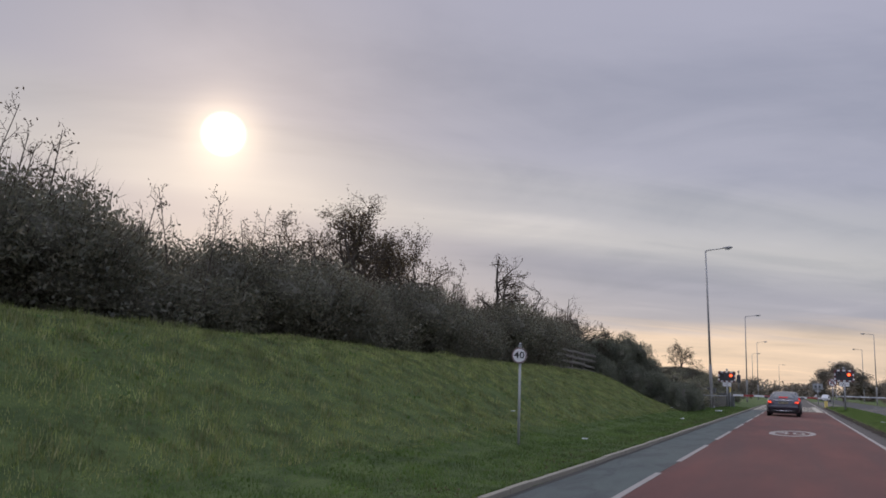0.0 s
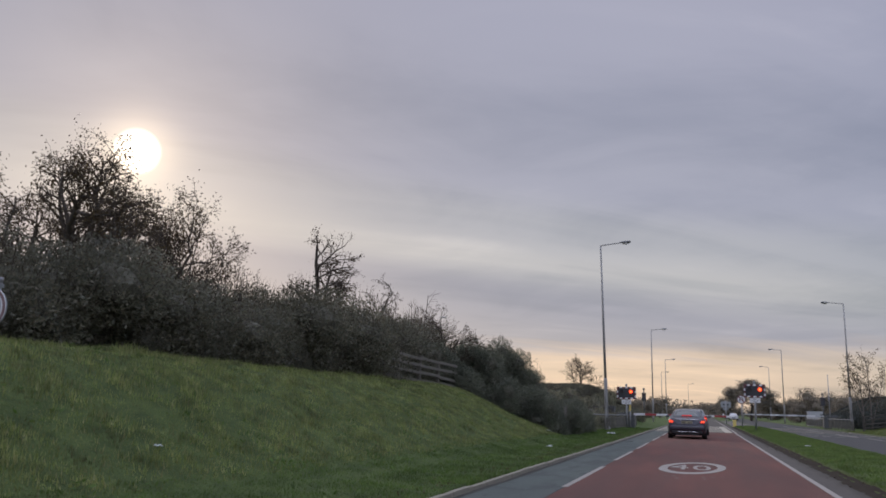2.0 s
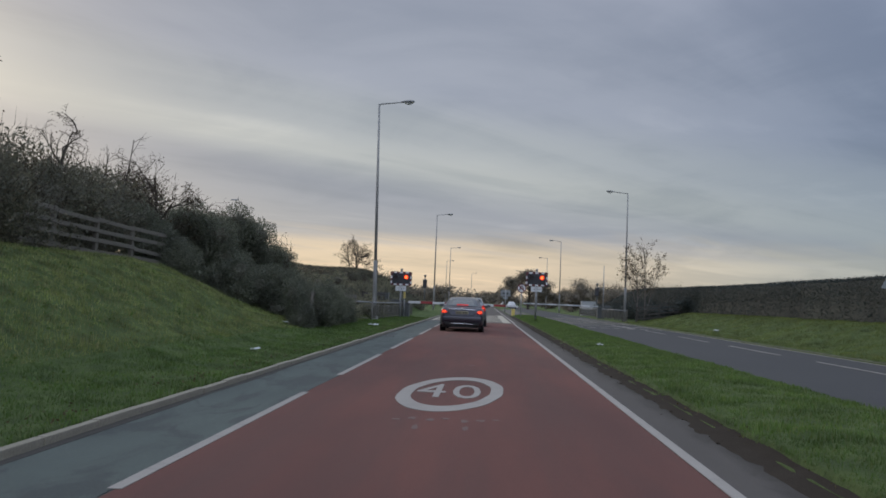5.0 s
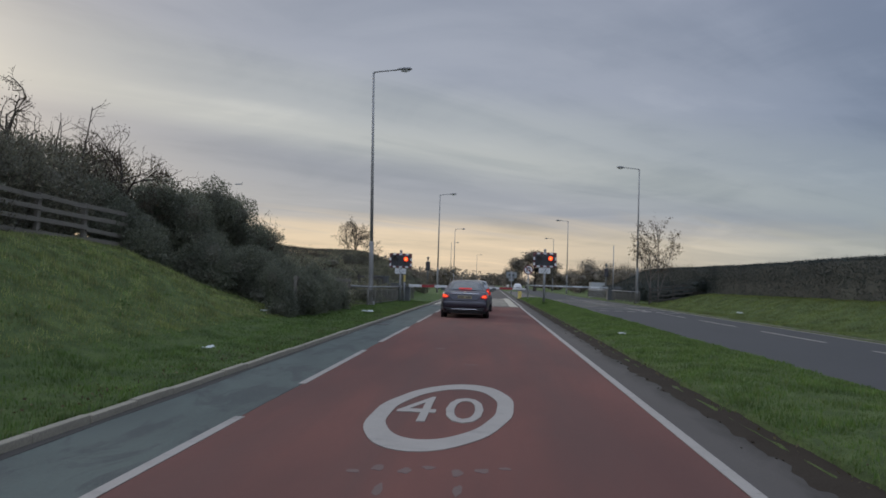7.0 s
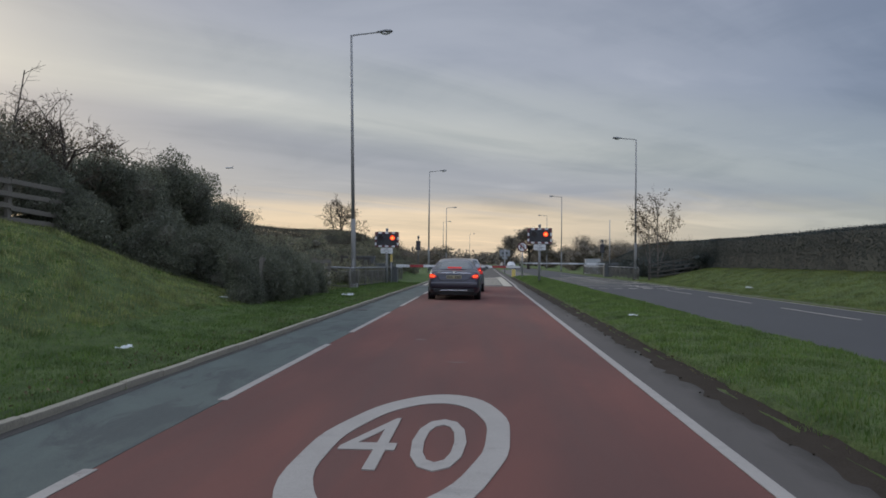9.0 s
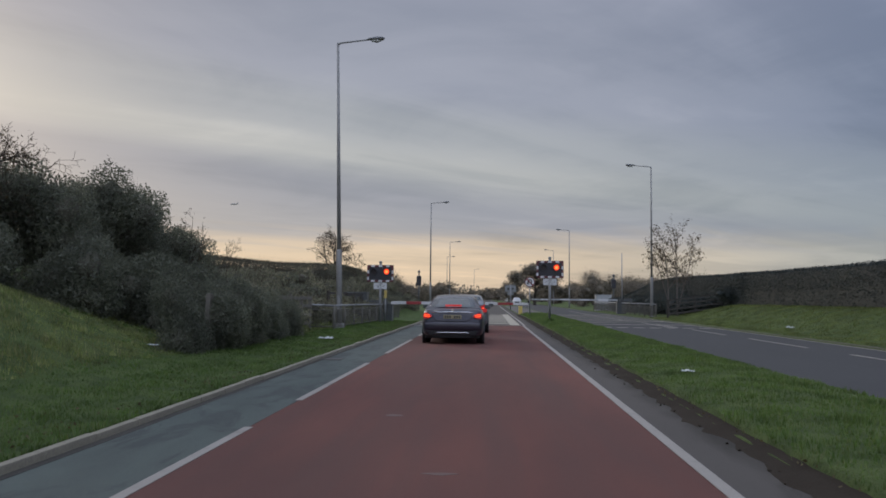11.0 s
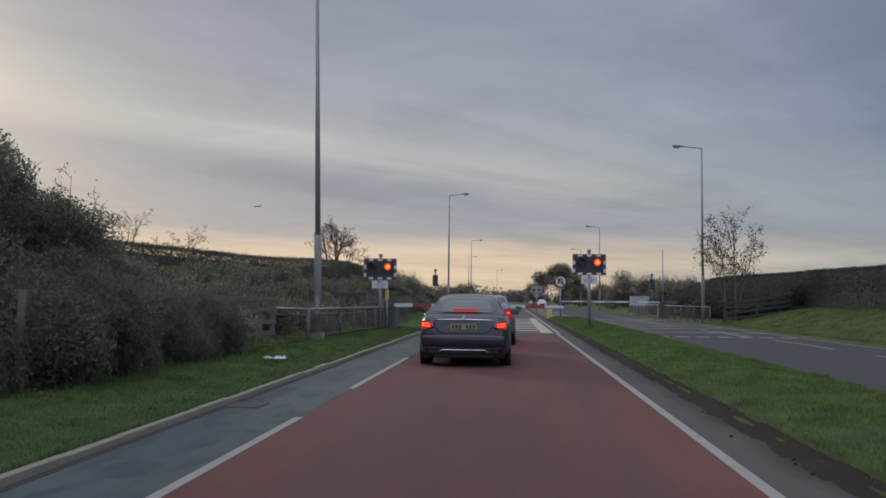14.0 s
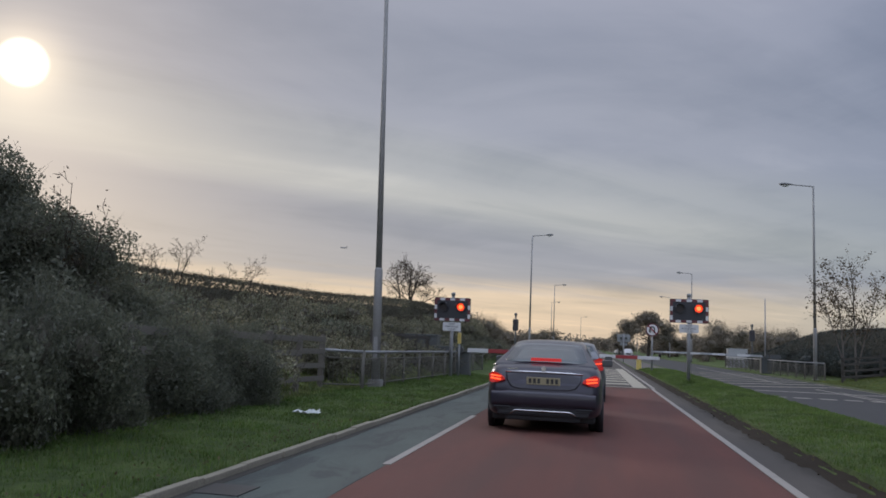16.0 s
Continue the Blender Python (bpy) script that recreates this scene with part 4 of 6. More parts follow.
def bramble_bank():
    """Rough scrub on the bank behind the railing."""
    kinds = []
    for s in range(4):
        rng = random.Random(80 + s)
        lumps = [(rng.uniform(-1.1, 1.1), rng.uniform(-1.1, 1.1), rng.uniform(0.1, 0.45), rng.uniform(0.6, 1.0), rng.uniform(0.6, 1.0), rng.uniform(0.35, 0.6)) for _ in range(6)]
        kinds.append(bush_meshes(120 + s, lumps, 6000, 0.045, 300, 0.5, 0.25, 0.6))
    rng = random.Random(15)
    i = 0
    for y in np.arange(56.0, 104.0, 2.0):
        cx = lerp_table(CREST_X, y)
        x = -7.3 if y > 59 else -7.6
        while x > cx + 0.15:
            px, py = x + rng.uniform(-0.4, 0.4), y + rng.uniform(-0.7, 0.7)
            if rng.random() < 0.93:
                m = pose(px, py, height(px, py) - 0.12, 0, 0, rng.uniform(0, 360)) @ Matrix.Scale(rng.uniform(0.75, 1.05) + 0.22 * smooth(cx + 3.0, cx + 0.6, px), 4)
                plant("bramble", kinds[i % 4], SCRUB if rng.random() < 0.65 else IVY, "low tangled bramble and scrub on the bank", "scrub", m, "scrub on the bank")
                i += 1
            x -= 1.9


bramble_bank()


def trimmed_hedge(name, line, width, label, mats, seed, per_m2, leaf, gaps=0.0, twigs=60, drop=0.22):
    """A clipped hedge along a line of (x, y, foot, top)."""
    rng = np.random.default_rng(seed)
    root = thing(name, label, "hedge", pose(line[0][0], line[0][1], line[0][2]))
    o = np.array(line[0][:3])
    pts, tw, ways, core_v, core_f = [], [], [], [], []
    for (x0, y0, f0, t0), (x1, y1, f1, t1) in zip(line, line[1:]):
        ln = math.hypot(x1 - x0, y1 - y0)
        d = np.array([(x1 - x0) / ln, (y1 - y0) / ln])
        nrm = np.array([-d[1], d[0]])
        hgt = (t0 - f0 + t1 - f1) / 2
        n = int(per_m2 * ln * (2 * hgt + width))
        s = rng.random(n) * ln
        w = rng.random(n) * (2 * hgt + width)
        side = np.where(w < hgt, -1.0, np.where(w < 2 * hgt, 1.0, (w - 2 * hgt) / width * 2 - 1))
        up = np.where(w < hgt, w / hgt, np.where(w < 2 * hgt, (w - hgt) / hgt, 1.0))
        deep = rng.random(n) < 0.3
        side = np.where(deep, rng.uniform(-1, 1, n), side)
        up = np.where(deep, rng.uniform(0.45, 1.0, n), up)
        bulge = 1 - 0.20 * np.abs(up - 0.4) ** 2
        wav = np.array([noise.noise((v * 0.5, u * 2, seed)) for v, u in zip(s, up)])
        off = side * width / 2 * bulge * (1 + 0.34 * wav) + rng.normal(size=n) * 0.11
        k = s / ln
        z = (f0 + (f1 - f0) * k) + up * ((t0 - f0) + ((t1 - f1) - (t0 - f0)) * k) * (1 + 0.03 * wav) + rng.normal(size=n) * 0.035
        pts.append(np.stack([x0 + d[0] * s + nrm[0] * off, y0 + d[1] * s + nrm[1] * off, z], 1))
        m = int(twigs * ln)
        s, k = rng.random(m) * ln, None
        k = s / ln
        off = (rng.random(m) - 0.5) * width
        tw.append(np.stack([x0 + d[0] * s + nrm[0] * off, y0 + d[1] * s + nrm[1] * off, t0 + (t1 - t0) * k - 0.04], 1))
        ways.append(np.stack([rng.normal(size=m) * 0.3, rng.normal(size=m) * 0.3, np.ones(m)], 1))
        # solid sheet added inside the leaves, to stop light passing through
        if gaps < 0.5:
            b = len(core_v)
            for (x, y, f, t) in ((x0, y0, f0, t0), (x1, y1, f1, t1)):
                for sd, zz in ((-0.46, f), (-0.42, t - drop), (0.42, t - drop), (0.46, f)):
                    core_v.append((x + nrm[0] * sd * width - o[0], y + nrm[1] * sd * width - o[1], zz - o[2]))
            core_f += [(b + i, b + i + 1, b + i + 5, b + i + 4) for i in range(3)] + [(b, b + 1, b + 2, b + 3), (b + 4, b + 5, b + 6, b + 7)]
    part("foliage", quads_mesh("foliage", leaf_faces(rng, np.concatenate(pts) - o, leaf)), mats["foliage"], root)
    part("brushwood", quads_mesh("brushwood", twig_faces(rng, np.concatenate(tw) - o, np.concatenate(ways), 0.16, 0.006), 3), mats["brushwood"], root)
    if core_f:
        part("solid_core", mesh_of("solid_core", core_v, core_f), mats["solid_core"], root)
    return root


def hedge_line(path, foot, top, step=4.0):
    out = []
    for (x0, y0), (x1, y1) in zip(path, path[1:]):
        n = max(1, int(math.hypot(x1 - x0, y1 - y0) / step))
        for i in range(n + (1 if (x1, y1) == path[-1] else 0)):
            x, y = x0 + (x1 - x0) * i / n, y0 + (y1 - y0) * i / n
            out.append((x, y, height(x, y) - 0.05 if foot is None else foot(x, y), top(x, y)))
    return out


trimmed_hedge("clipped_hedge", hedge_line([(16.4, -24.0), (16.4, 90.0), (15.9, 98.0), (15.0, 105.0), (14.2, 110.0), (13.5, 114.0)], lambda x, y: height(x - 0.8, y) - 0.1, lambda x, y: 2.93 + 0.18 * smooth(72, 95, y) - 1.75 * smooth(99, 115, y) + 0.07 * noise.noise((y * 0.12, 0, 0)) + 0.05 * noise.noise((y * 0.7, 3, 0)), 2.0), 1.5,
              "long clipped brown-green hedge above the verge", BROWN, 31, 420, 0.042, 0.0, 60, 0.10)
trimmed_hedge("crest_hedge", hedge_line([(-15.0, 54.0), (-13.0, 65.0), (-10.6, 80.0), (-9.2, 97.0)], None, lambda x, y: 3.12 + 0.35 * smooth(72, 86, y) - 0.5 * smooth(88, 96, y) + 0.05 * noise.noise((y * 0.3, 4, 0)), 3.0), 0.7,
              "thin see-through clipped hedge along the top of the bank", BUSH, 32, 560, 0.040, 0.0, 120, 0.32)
plant("small_tree", tree_meshes(33, [((0, 0, 0), (0.0, 0.05, 1), 1.9, 0.045), ((0, 0, 0.2), (0.36, 0.1, 1), 1.8, 0.032), ((0, 0, 0.2), (-0.40, 0.0, 1), 1.8, 0.032), ((0, 0, 0.3), (0.1, -0.4, 1), 1.7, 0.028), ((0, 0, 0.4), (0.75, 0.1, 1), 1.3, 0.024)], 4, (9, 6, 4, 2, 0), 0.15, 500, 0.022, -0.005, ratio=0.38), TREE,
      "small spreading bare tree behind the hedge", "tree", pose(-10.75, 87.0, 2.45) @ Matrix.Diagonal((1.75, 1.7, 1.62, 1)))
plant("birch_tree", tree_meshes(36, [((0, 0, 0), (0.06, 0.02, 1), 6.0, 0.055), ((-0.5, 0.2, 0), (-0.12, 0.0, 1), 5.6, 0.05), ((0.1, 0.1, 0.6), (0.26, 0.1, 1), 4.6, 0.035), ((-0.5, 0.2, 0.8), (-0.32, 0.1, 1), 4.2, 0.035)], 2, (15, 7, 0), 0.05, 1700, 0.074, 0.06, 0.04, 0.25),
      {"trunk": PALE_BARK, "crown": TWIG, "leaves": LEAF_AUTUMN}, "young pale-stemmed birch with its last leaves", "tree", pose(12.75, 85.6, 0.25) @ Matrix.Scale(0.97, 4))


def right_shrubs():
    rng = random.Random(22)
    kinds = []
    for s in range(3):
        r = random.Random(140 + s)
        lumps = [(r.uniform(-0.8, 0.8), r.uniform(-0.9, 0.9), r.uniform(0.4, 1.5), r.uniform(0.7, 1.1), r.uniform(0.7, 1.1), r.uniform(0.6, 0.9)) for _ in range(6)]
        kinds.append(bush_meshes(150 + s, lumps, 4200, 0.06, 260, 0.6, 0.22, 0.55))
    i = 0
    for y in np.arange(91.0, 116.0, 1.9):
        for x in (14.1,):
            m = pose(x + rng.uniform(-0.5, 0.5), y, 0.1, 0, 0, rng.uniform(0, 360)) @ Matrix.Scale(0.98 - 0.012 * (y - 91) + rng.uniform(-0.1, 0.1), 4)
            plant("shrub", kinds[i % 3], BROWN, "dark rounded shrub behind the railing", "shrub", m, "shrubs by the crossing")
            i += 1
    for x, y, s in ((13.6, 87.2, 0.62), (14.8, 86.4, 0.7), (15.6, 83.5, 0.75)):
        plant("shrub", kinds[i % 3], BROWN, "low dark shrub at the foot of the birch", "shrub", pose(x, y, height(x, y) - 0.1, 0, 0, 40 * i) @ Matrix.Scale(s, 4), "shrubs by the crossing")
        i += 1


right_shrubs()


def far_trees():
    kinds = []
    for s in range(4):
        r = random.Random(160 + s)
        lumps = [(r.uniform(-2.0, 2.0), r.uniform(-1.5, 1.5), r.uniform(1.5, 4.8), r.uniform(1.1, 1.8), r.uniform(1.1, 1.8), r.uniform(0.9, 1.5)) for _ in range(9)]
        b = bush_meshes(170 + s, lumps, 6500, 0.10, 900, 0.9, 0.36, 0.5)
        b["trunk"] = tree_meshes(180 + s, [((0, 0, 0), (0, 0, 1), 3.6, 0.2)], 1, (6, 0), 0.1)["trunk"]
        kinds.append(b)
    mats = dict(FAR, trunk=BARK)
    spots = [(4.9, 214, 0.9, 1), (13.6, 200, 0.85, 2), (16.4, 150, 1.0, 3), (24, 156, 0.9, 0), (-9.8, 178, 0.62, 1), (-9.4, 200, 0.8, 2), (-13.4, 170, 0.55, 3), (-16, 160, 0.6, 0),
             (-19, 150, 0.6, 2), (-13, 215, 0.7, 1), (-2.0, 330, 0.8, 3), (3.2, 340, 0.85, 1), (-6.5, 300, 0.75, 0), (27, 190, 0.7, 1), (31, 175, 0.8, 2), (-24, 165, 0.65, 1), (17.5, 176, 0.6, 3)]
    dome = []
    r = random.Random(166)
    for _ in range(26):
        a, e = r.uniform(0, 2 * math.pi), r.uniform(0.0, 1.35)
        q = r.uniform(0.55, 0.9)
        dome.append((3.4 * q * math.cos(a) * math.cos(e), 2.6 * q * math.sin(a) * math.cos(e), 2.7 + 3.2 * q * math.sin(e), r.uniform(0.8, 1.25), r.uniform(0.8, 1.25), r.uniform(0.6, 0.95)))
    big = bush_meshes(190, dome, 15000, 0.085, 700, 0.5, 0.30, 0.5)
    big["trunk"] = tree_meshes(191, [((0, 0, 0), (0, 0, 1), 3.2, 0.22)], 1, (6, 0), 0.1)["trunk"]
    plant("roadside_tree", big, mats, "round-headed tree in thinning brown leaf beyond the crossing", "tree", pose(9.3, 193, -0.2) @ Matrix.Diagonal((1.55, 1.5, 1.45, 1)), "distant trees")
    for x, y, s, k in spots:
        plant("roadside_tree", kinds[k], mats, "distant round-headed tree, thinning in autumn", "tree", pose(x, y, -0.1, 0, 0, 57 * x) @ Matrix.Scale(s, 4), "distant trees")
    r = random.Random(3)
    for k in range(72):
        side = -1 if k % 2 else 1
        y = 128 + 3.4 * k + r.uniform(-3, 3)
        x = side * (11 + abs(r.gauss(0, 1)) * 12) + (2 if side > 0 else -1)
        plant("roadside_tree", kinds[k % 4], mats, "distant round-headed tree, thinning in autumn", "tree", pose(x, y, -0.9, 0, 0, 77 * k) @ Matrix.Scale(r.uniform(0.7, 1.05), 4), "distant trees")
    rng = np.random.default_rng(77)
    cen = []
    for _ in range(260):
        x, y = rng.uniform(-260, 260), rng.uniform(330, 520)
        if abs(x) < 6:
            y = 540
        cen.append((x, y, rng.uniform(1.0, 3.4), rng.uniform(4, 8), rng.uniform(3, 6), rng.uniform(3.0, 5.6)))
    pts = lumps_cloud(rng, cen, 42000, 0.2)
    ob = part("far_woods", quads_mesh("far_woods", leaf_faces(rng, pts, 0.75)), LEAF_FAR)
    tagged(ob, "low dark line of distant trees along the horizon", "trees", kind="stuff")


far_trees()


def grass(name, x0, x1, y0, y1, count, seed, tall, label, mat=None, rough=1.5, ragged=0.0):
    """Blades of grass as single slivers, thicker in tufts."""
    rng = np.random.default_rng(seed)
    x, y = x0 + rng.random(count) * (x1 - x0), y0 + rng.random(count) * (y1 - y0)
    tuft = np.array([noise.noise((a * 0.9, b * 0.9, seed)) for a, b in zip(x[::8], y[::8])])
    tuft = np.repeat(tuft, 8)[:count]
    tuft = np.pad(tuft, (0, count - len(tuft)))
    x[:] = np.repeat(x[::8], 8)[:count] + rng.normal(size=count) * 0.11
    y[:] = np.repeat(y[::8], 8)[:count] + rng.normal(size=count) * 0.11
    rag = np.repeat(np.array([noise.noise((b * 1.3, 5.0, seed)) + 0.6 * noise.noise((b * 4.1, 2.0, seed)) for b in y[::8]]), 8)[:count]
    x = np.clip(x, x0 + ragged * np.clip(rag, -0.6, 1.0), x1)
    z = np.array([height(a, b) for a, b in zip(x, y)])
    hump = np.repeat(np.array([noise.noise((a * 2.6, b * 1.7, seed + 4.0)) for a, b in zip(x[::8], y[::8])]), 8)[:count]
    h = tall * (0.5 + 0.6 * rng.random(count)) * (1 + 0.5 * np.clip(tuft, -0.4, 0.8)) * (1 + rough * np.clip(hump, -0.9 / (1 + rough), 0.9))
    an = rng.random(count) * 2 * math.pi
    lean = rng.random(count) * 0.8
    wd = 0.006 + 0.006 * rng.random(count)
    out = np.empty((count, 3, 3))
    ca, sa = np.cos(an), np.sin(an)
    out[:, 0] = np.stack([x - sa * wd, y + ca * wd, z - 0.02], 1)
    out[:, 1] = np.stack([x + sa * wd, y - ca * wd, z - 0.02], 1)
    out[:, 2] = np.stack([x + ca * lean * h, y + sa * lean * h, z + h], 1)
    ob = part(name, quads_mesh(name, out.reshape(-1, 3), 3), mat or GRASS)
    tagged(ob, label, "grass", kind="stuff")


grass("grass_verge", -5.9, -3.56, 6.0, 74.0, 150000, 1, 0.040, "short lush grass on the level verge beside the kerb", LUSH)
grass("grass_bank", -11.0, -5.7, 6.0, 74.0, 290000, 4, 0.058, "rough tufty yellow-green grass on the slope of the bank", BANK_GRASS, 2.6)
grass("grass_median", 2.74, 5.32, 14.0, 97.6, 230000, 2, 0.038, "lush uneven grass on the central strip", LUSH, 2.2, 0.13)
grass("grass_right", 11.34, 15.8, 34.0, 88.0, 120000, 3, 0.060, "short grass below the clipped hedge")


def fallen_leaves():
    """Brown leaves and dead grass caught along the kerb."""
    rng = np.random.default_rng(44)
    n = 1300
    y = 8 + rng.random(n) * 64
    x = -3.62 - np.abs(rng.normal(size=n)) * 0.28
    k = np.array([noise.noise((b * 0.45, 2.0, 0.0)) for b in y])
    keep = k > -0.15
    x, y = x[keep], y[keep]
    z = np.array([height(a, b) for a, b in zip(x, y)]) + 0.03 + rng.random(len(x)) * 0.04
    xr, yr = 2.55 + np.abs(rng.normal(size=420)) * 0.10, 14 + rng.random(420) * 60
    zr = np.array([height(a, b) for a, b in zip(xr, yr)]) + 0.05
    pts = np.concatenate([np.stack([x, y, z], 1), np.stack([xr, yr, zr], 1)])
    ob = part("fallen_leaves", quads_mesh("fallen_leaves", leaf_faces(rng, pts, 0.018, 0.6)), DEAD_LEAF)
    tagged(ob, "brown fallen leaves and dead grass along the kerb", "leaves", kind="stuff")


fallen_leaves()


def bank_weeds():
    """Dock and plantain rosettes that break up the mown bank, and rank tufts along its foot."""
    rng = np.random.default_rng(91)
    cen = []
    while len(cen) < 800:
        x, y = rng.uniform(-10.6, -4.3), rng.uniform(9, 60)
        if noise.noise((x * 0.5, y * 0.35, 9.0)) > 0.02:
            cen.append((x, y, height(x, y) + 0.02))
    pts = np.repeat(np.array(cen), 8, axis=0)
    pts = pts + rng.normal(size=pts.shape) * np.array([0.11, 0.11, 0.012])
    ob = part("weeds", quads_mesh("weeds", leaf_faces(rng, pts, 0.034, 0.4)), LUSH)
    tagged(ob, "flat green weeds scattered through the mown grass", "weeds", kind="stuff")


bank_weeds()
grass("grass_tuft", 3.20, 3.60, 73.55, 74.0, 900, 17, 0.20, "rank tuft of grass round the foot of the signal post", LUSH)


def rose_spray(x, y, seed, tall):
    """Long arching stems of a wild rose that lean out of the thicket."""
    r = random.Random(seed)
    stems = [((r.uniform(-0.3, 0.3), r.uniform(-0.3, 0.3), 0), (r.uniform(0.02, 0.30), r.uniform(-0.15, 0.25), 1), tall * r.uniform(0.8, 1.05), 0.014) for _ in range(5)]
    plant("wild_rose", tree_meshes(seed, stems, 2, (9, 3, 0), 0.06, 420, 0.03, -0.035, 0.01, 0.16), TREE, "arching bare wild rose stems with a few small leaves", "shrub", pose(x, y, height(x, y) - 0.1))


rose_spray(-8.3, 52.7, 51, 2.65)
for x, y, seed, tall in ((-13.0, 64.2, 61, 1.25), (-12.4, 67.6, 62, 1.05), (-13.6, 60.4, 63, 1.15)):
    stems = [((0.25 * k - 0.4, 0.1 * k, 0), (0.22 * k - 0.35, 0.05, 1), tall * (0.8 + 0.1 * k), 0.018) for k in range(4)]
    plant("crest_shrub", tree_meshes(seed, stems, 3, (6, 4, 3, 0), 0.14, 160, 0.025, ratio=0.42), TREE, "small bare twiggy shrub standing above the crest hedge", "shrub", pose(x, y, height(x, y) + 0.35), "shrubs on the crest")

# ---- street furniture ----
def street_lamp(at, reach, tall=10.95):
    """Tapered column with a sleeve joint, a bracket arm over the road and a lantern."""
    root = thing("street_lamp", "tall grey steel street lamp with one bracket arm", "street lamp", at, "street lamps along the road")
    s = 1 if reach > 0 else -1
    part("base_plate", box(-0.16, 0.16, -0.16, 0.16, -0.25, 0.04, 0.01), COLUMN, root)
    part("lower_column", tube([(0, 0, -0.2), (0, 0, 2.8), (0, 0, 2.86)], [0.105, 0.105, 0.085], 16), COLUMN, root)
    part("column", tube([(0, 0, 2.86), (0, 0, 7.0), (0, 0, tall)], [0.082, 0.065, 0.048], 16), COLUMN, root)
    part("bracket_arm", tube([(0, 0, tall - 0.06), (s * 0.12, 0, tall + 0.0), (s * (abs(reach) - 0.5), 0, tall + 0.10)], [0.045, 0.036, 0.030], 10), COLUMN, root)
    lan = bmesh.new()
    x0 = s * (abs(reach) - 0.62)
    add_tube(lan, [(x0, 0, tall + 0.10), (x0 + s * 0.14, 0, tall + 0.11), (x0 + s * 0.35, 0, tall + 0.13), (x0 + s * 0.62, 0, tall + 0.13), (x0 + s * 0.70, 0, tall + 0.12)], [0.04, 0.085, 0.13, 0.12, 0.05], 12)
    for v in lan.verts:
        v.co.z = tall + 0.13 + (v.co.z - tall - 0.13) * 0.62
    lantern = part("lantern", lan, LAMP_HOOD, root)
    part("glass", tube([(x0 + s * 0.20, 0, tall + 0.065), (x0 + s * 0.42, 0, tall + 0.045), (x0 + s * 0.60, 0, tall + 0.07)], [0.06, 0.085, 0.04], 10), LAMP_GLASS, lantern)
    part("door", box(-0.055, 0.055, -0.112, -0.098, 0.5, 1.1, 0.006), COLUMN, root)
    return root


lamp = street_lamp(pose(-5.52, 61.7, 0.3, 0, -1.3, 0), 1.75)
lamp_r = street_lamp(pose(11.95, 90.0, 0.1), -1.75)
for x, y in ((-5.75, 112), (-6.6, 169), (-9.7, 219), (-4.8, 300)):
    copy_thing(lamp, pose(x, y, 0.0))
for x, y in ((11.4, 144), (12.95, 191), (11.0, 266)):
    copy_thing(lamp_r, pose(x, y, 0.0))


def lettered(words, size, mat, parent, name, at, bold=0.0):
    me = text_mesh(words, size, 0.0015, bold)
    return part(name, me, mat, parent, at=at)


def speed_sign():
    root = thing("speed_limit_sign", "round white forty speed limit repeater sign on a thin grey post", "road sign", pose(-5.13, 17.55, 0.22))
    part("post", tube([(0, 0, -0.3), (0, 0, 1.86)], 0.027, 12), DULL_POST, root)
    part("cap", tube([(0, 0, 1.86), (0, 0, 1.90), (0, 0, 1.905)], [0.031, 0.031, 0.015], 12), GALV, root)
    face = part("face", disc(0.152, -0.052, -0.044, 40, (0, 1.66)), WHITE, root)
    bm = bmesh.new()
    n = 40
    rings = []
    for r, y in ((0.150, -0.053), (0.150, -0.0555), (0.128, -0.0555), (0.128, -0.053)):
        rings.append([bm.verts.new((r * math.cos(2 * math.pi * k / n), y, 1.66 + r * math.sin(2 * math.pi * k / n))) for k in range(n)])
    for p, q in zip(rings, rings[1:]):
        for k in range(n):
            bm.faces.new((p[k], p[(k + 1) % n], q[(k + 1) % n], q[k]))
    bmesh.ops.recalc_face_normals(bm, faces=bm.faces)
    part("border", bm, plain("weathered_dark_border", (0.16, 0.10, 0.10), 0.5), face, "weathered dark border")
    lettered("40", 0.19, SIGN_BLACK, face, "digits", pose(0, -0.0555, 1.66, 90, 0, 0) @ Matrix.Diagonal((1.15, 0.95, 1, 1)), 0.002)
    part("backing", disc(0.15, -0.043, -0.032, 40, (0, 1.66)), SIGN_GREY, root)
    part("clip", box(-0.05, 0.05, -0.034, 0.034, 1.63, 1.69, 0.004), GALV, root)
    part("top_fitting", box(-0.03, 0.03, -0.05, 0.03, 1.82, 1.855, 0.006), SIGN_GREY, root)


speed_sign()


def triangle_sign():
    root = thing("warning_sign", "triangular warning sign on a grey post, seen from behind", "road sign", pose(12.85, 46.9, 0.2))
    tri = [(-0.46, 0.0), (-0.43, -0.05), (0.43, -0.05), (0.46, 0.0), (0.035, 0.76), (-0.035, 0.76)]
    part("plate", plate([(x, z + 2.08) for x, z in tri], 0.045, 0.052), SIGN_GREY, root)
    part("post", tube([(0, 0, -0.4), (0, 0, 2.86)], 0.038, 12), GALV, root)
    for z in (2.2, 2.55):
        part("clip", box(-0.10, 0.10, 0.036, 0.046, z, z + 0.05, 0.003), GALV, root)
    part("front", plate([(x * 0.96, z * 0.96 + 2.09) for x, z in tri], 0.053, 0.056), WHITE, root)


triangle_sign()


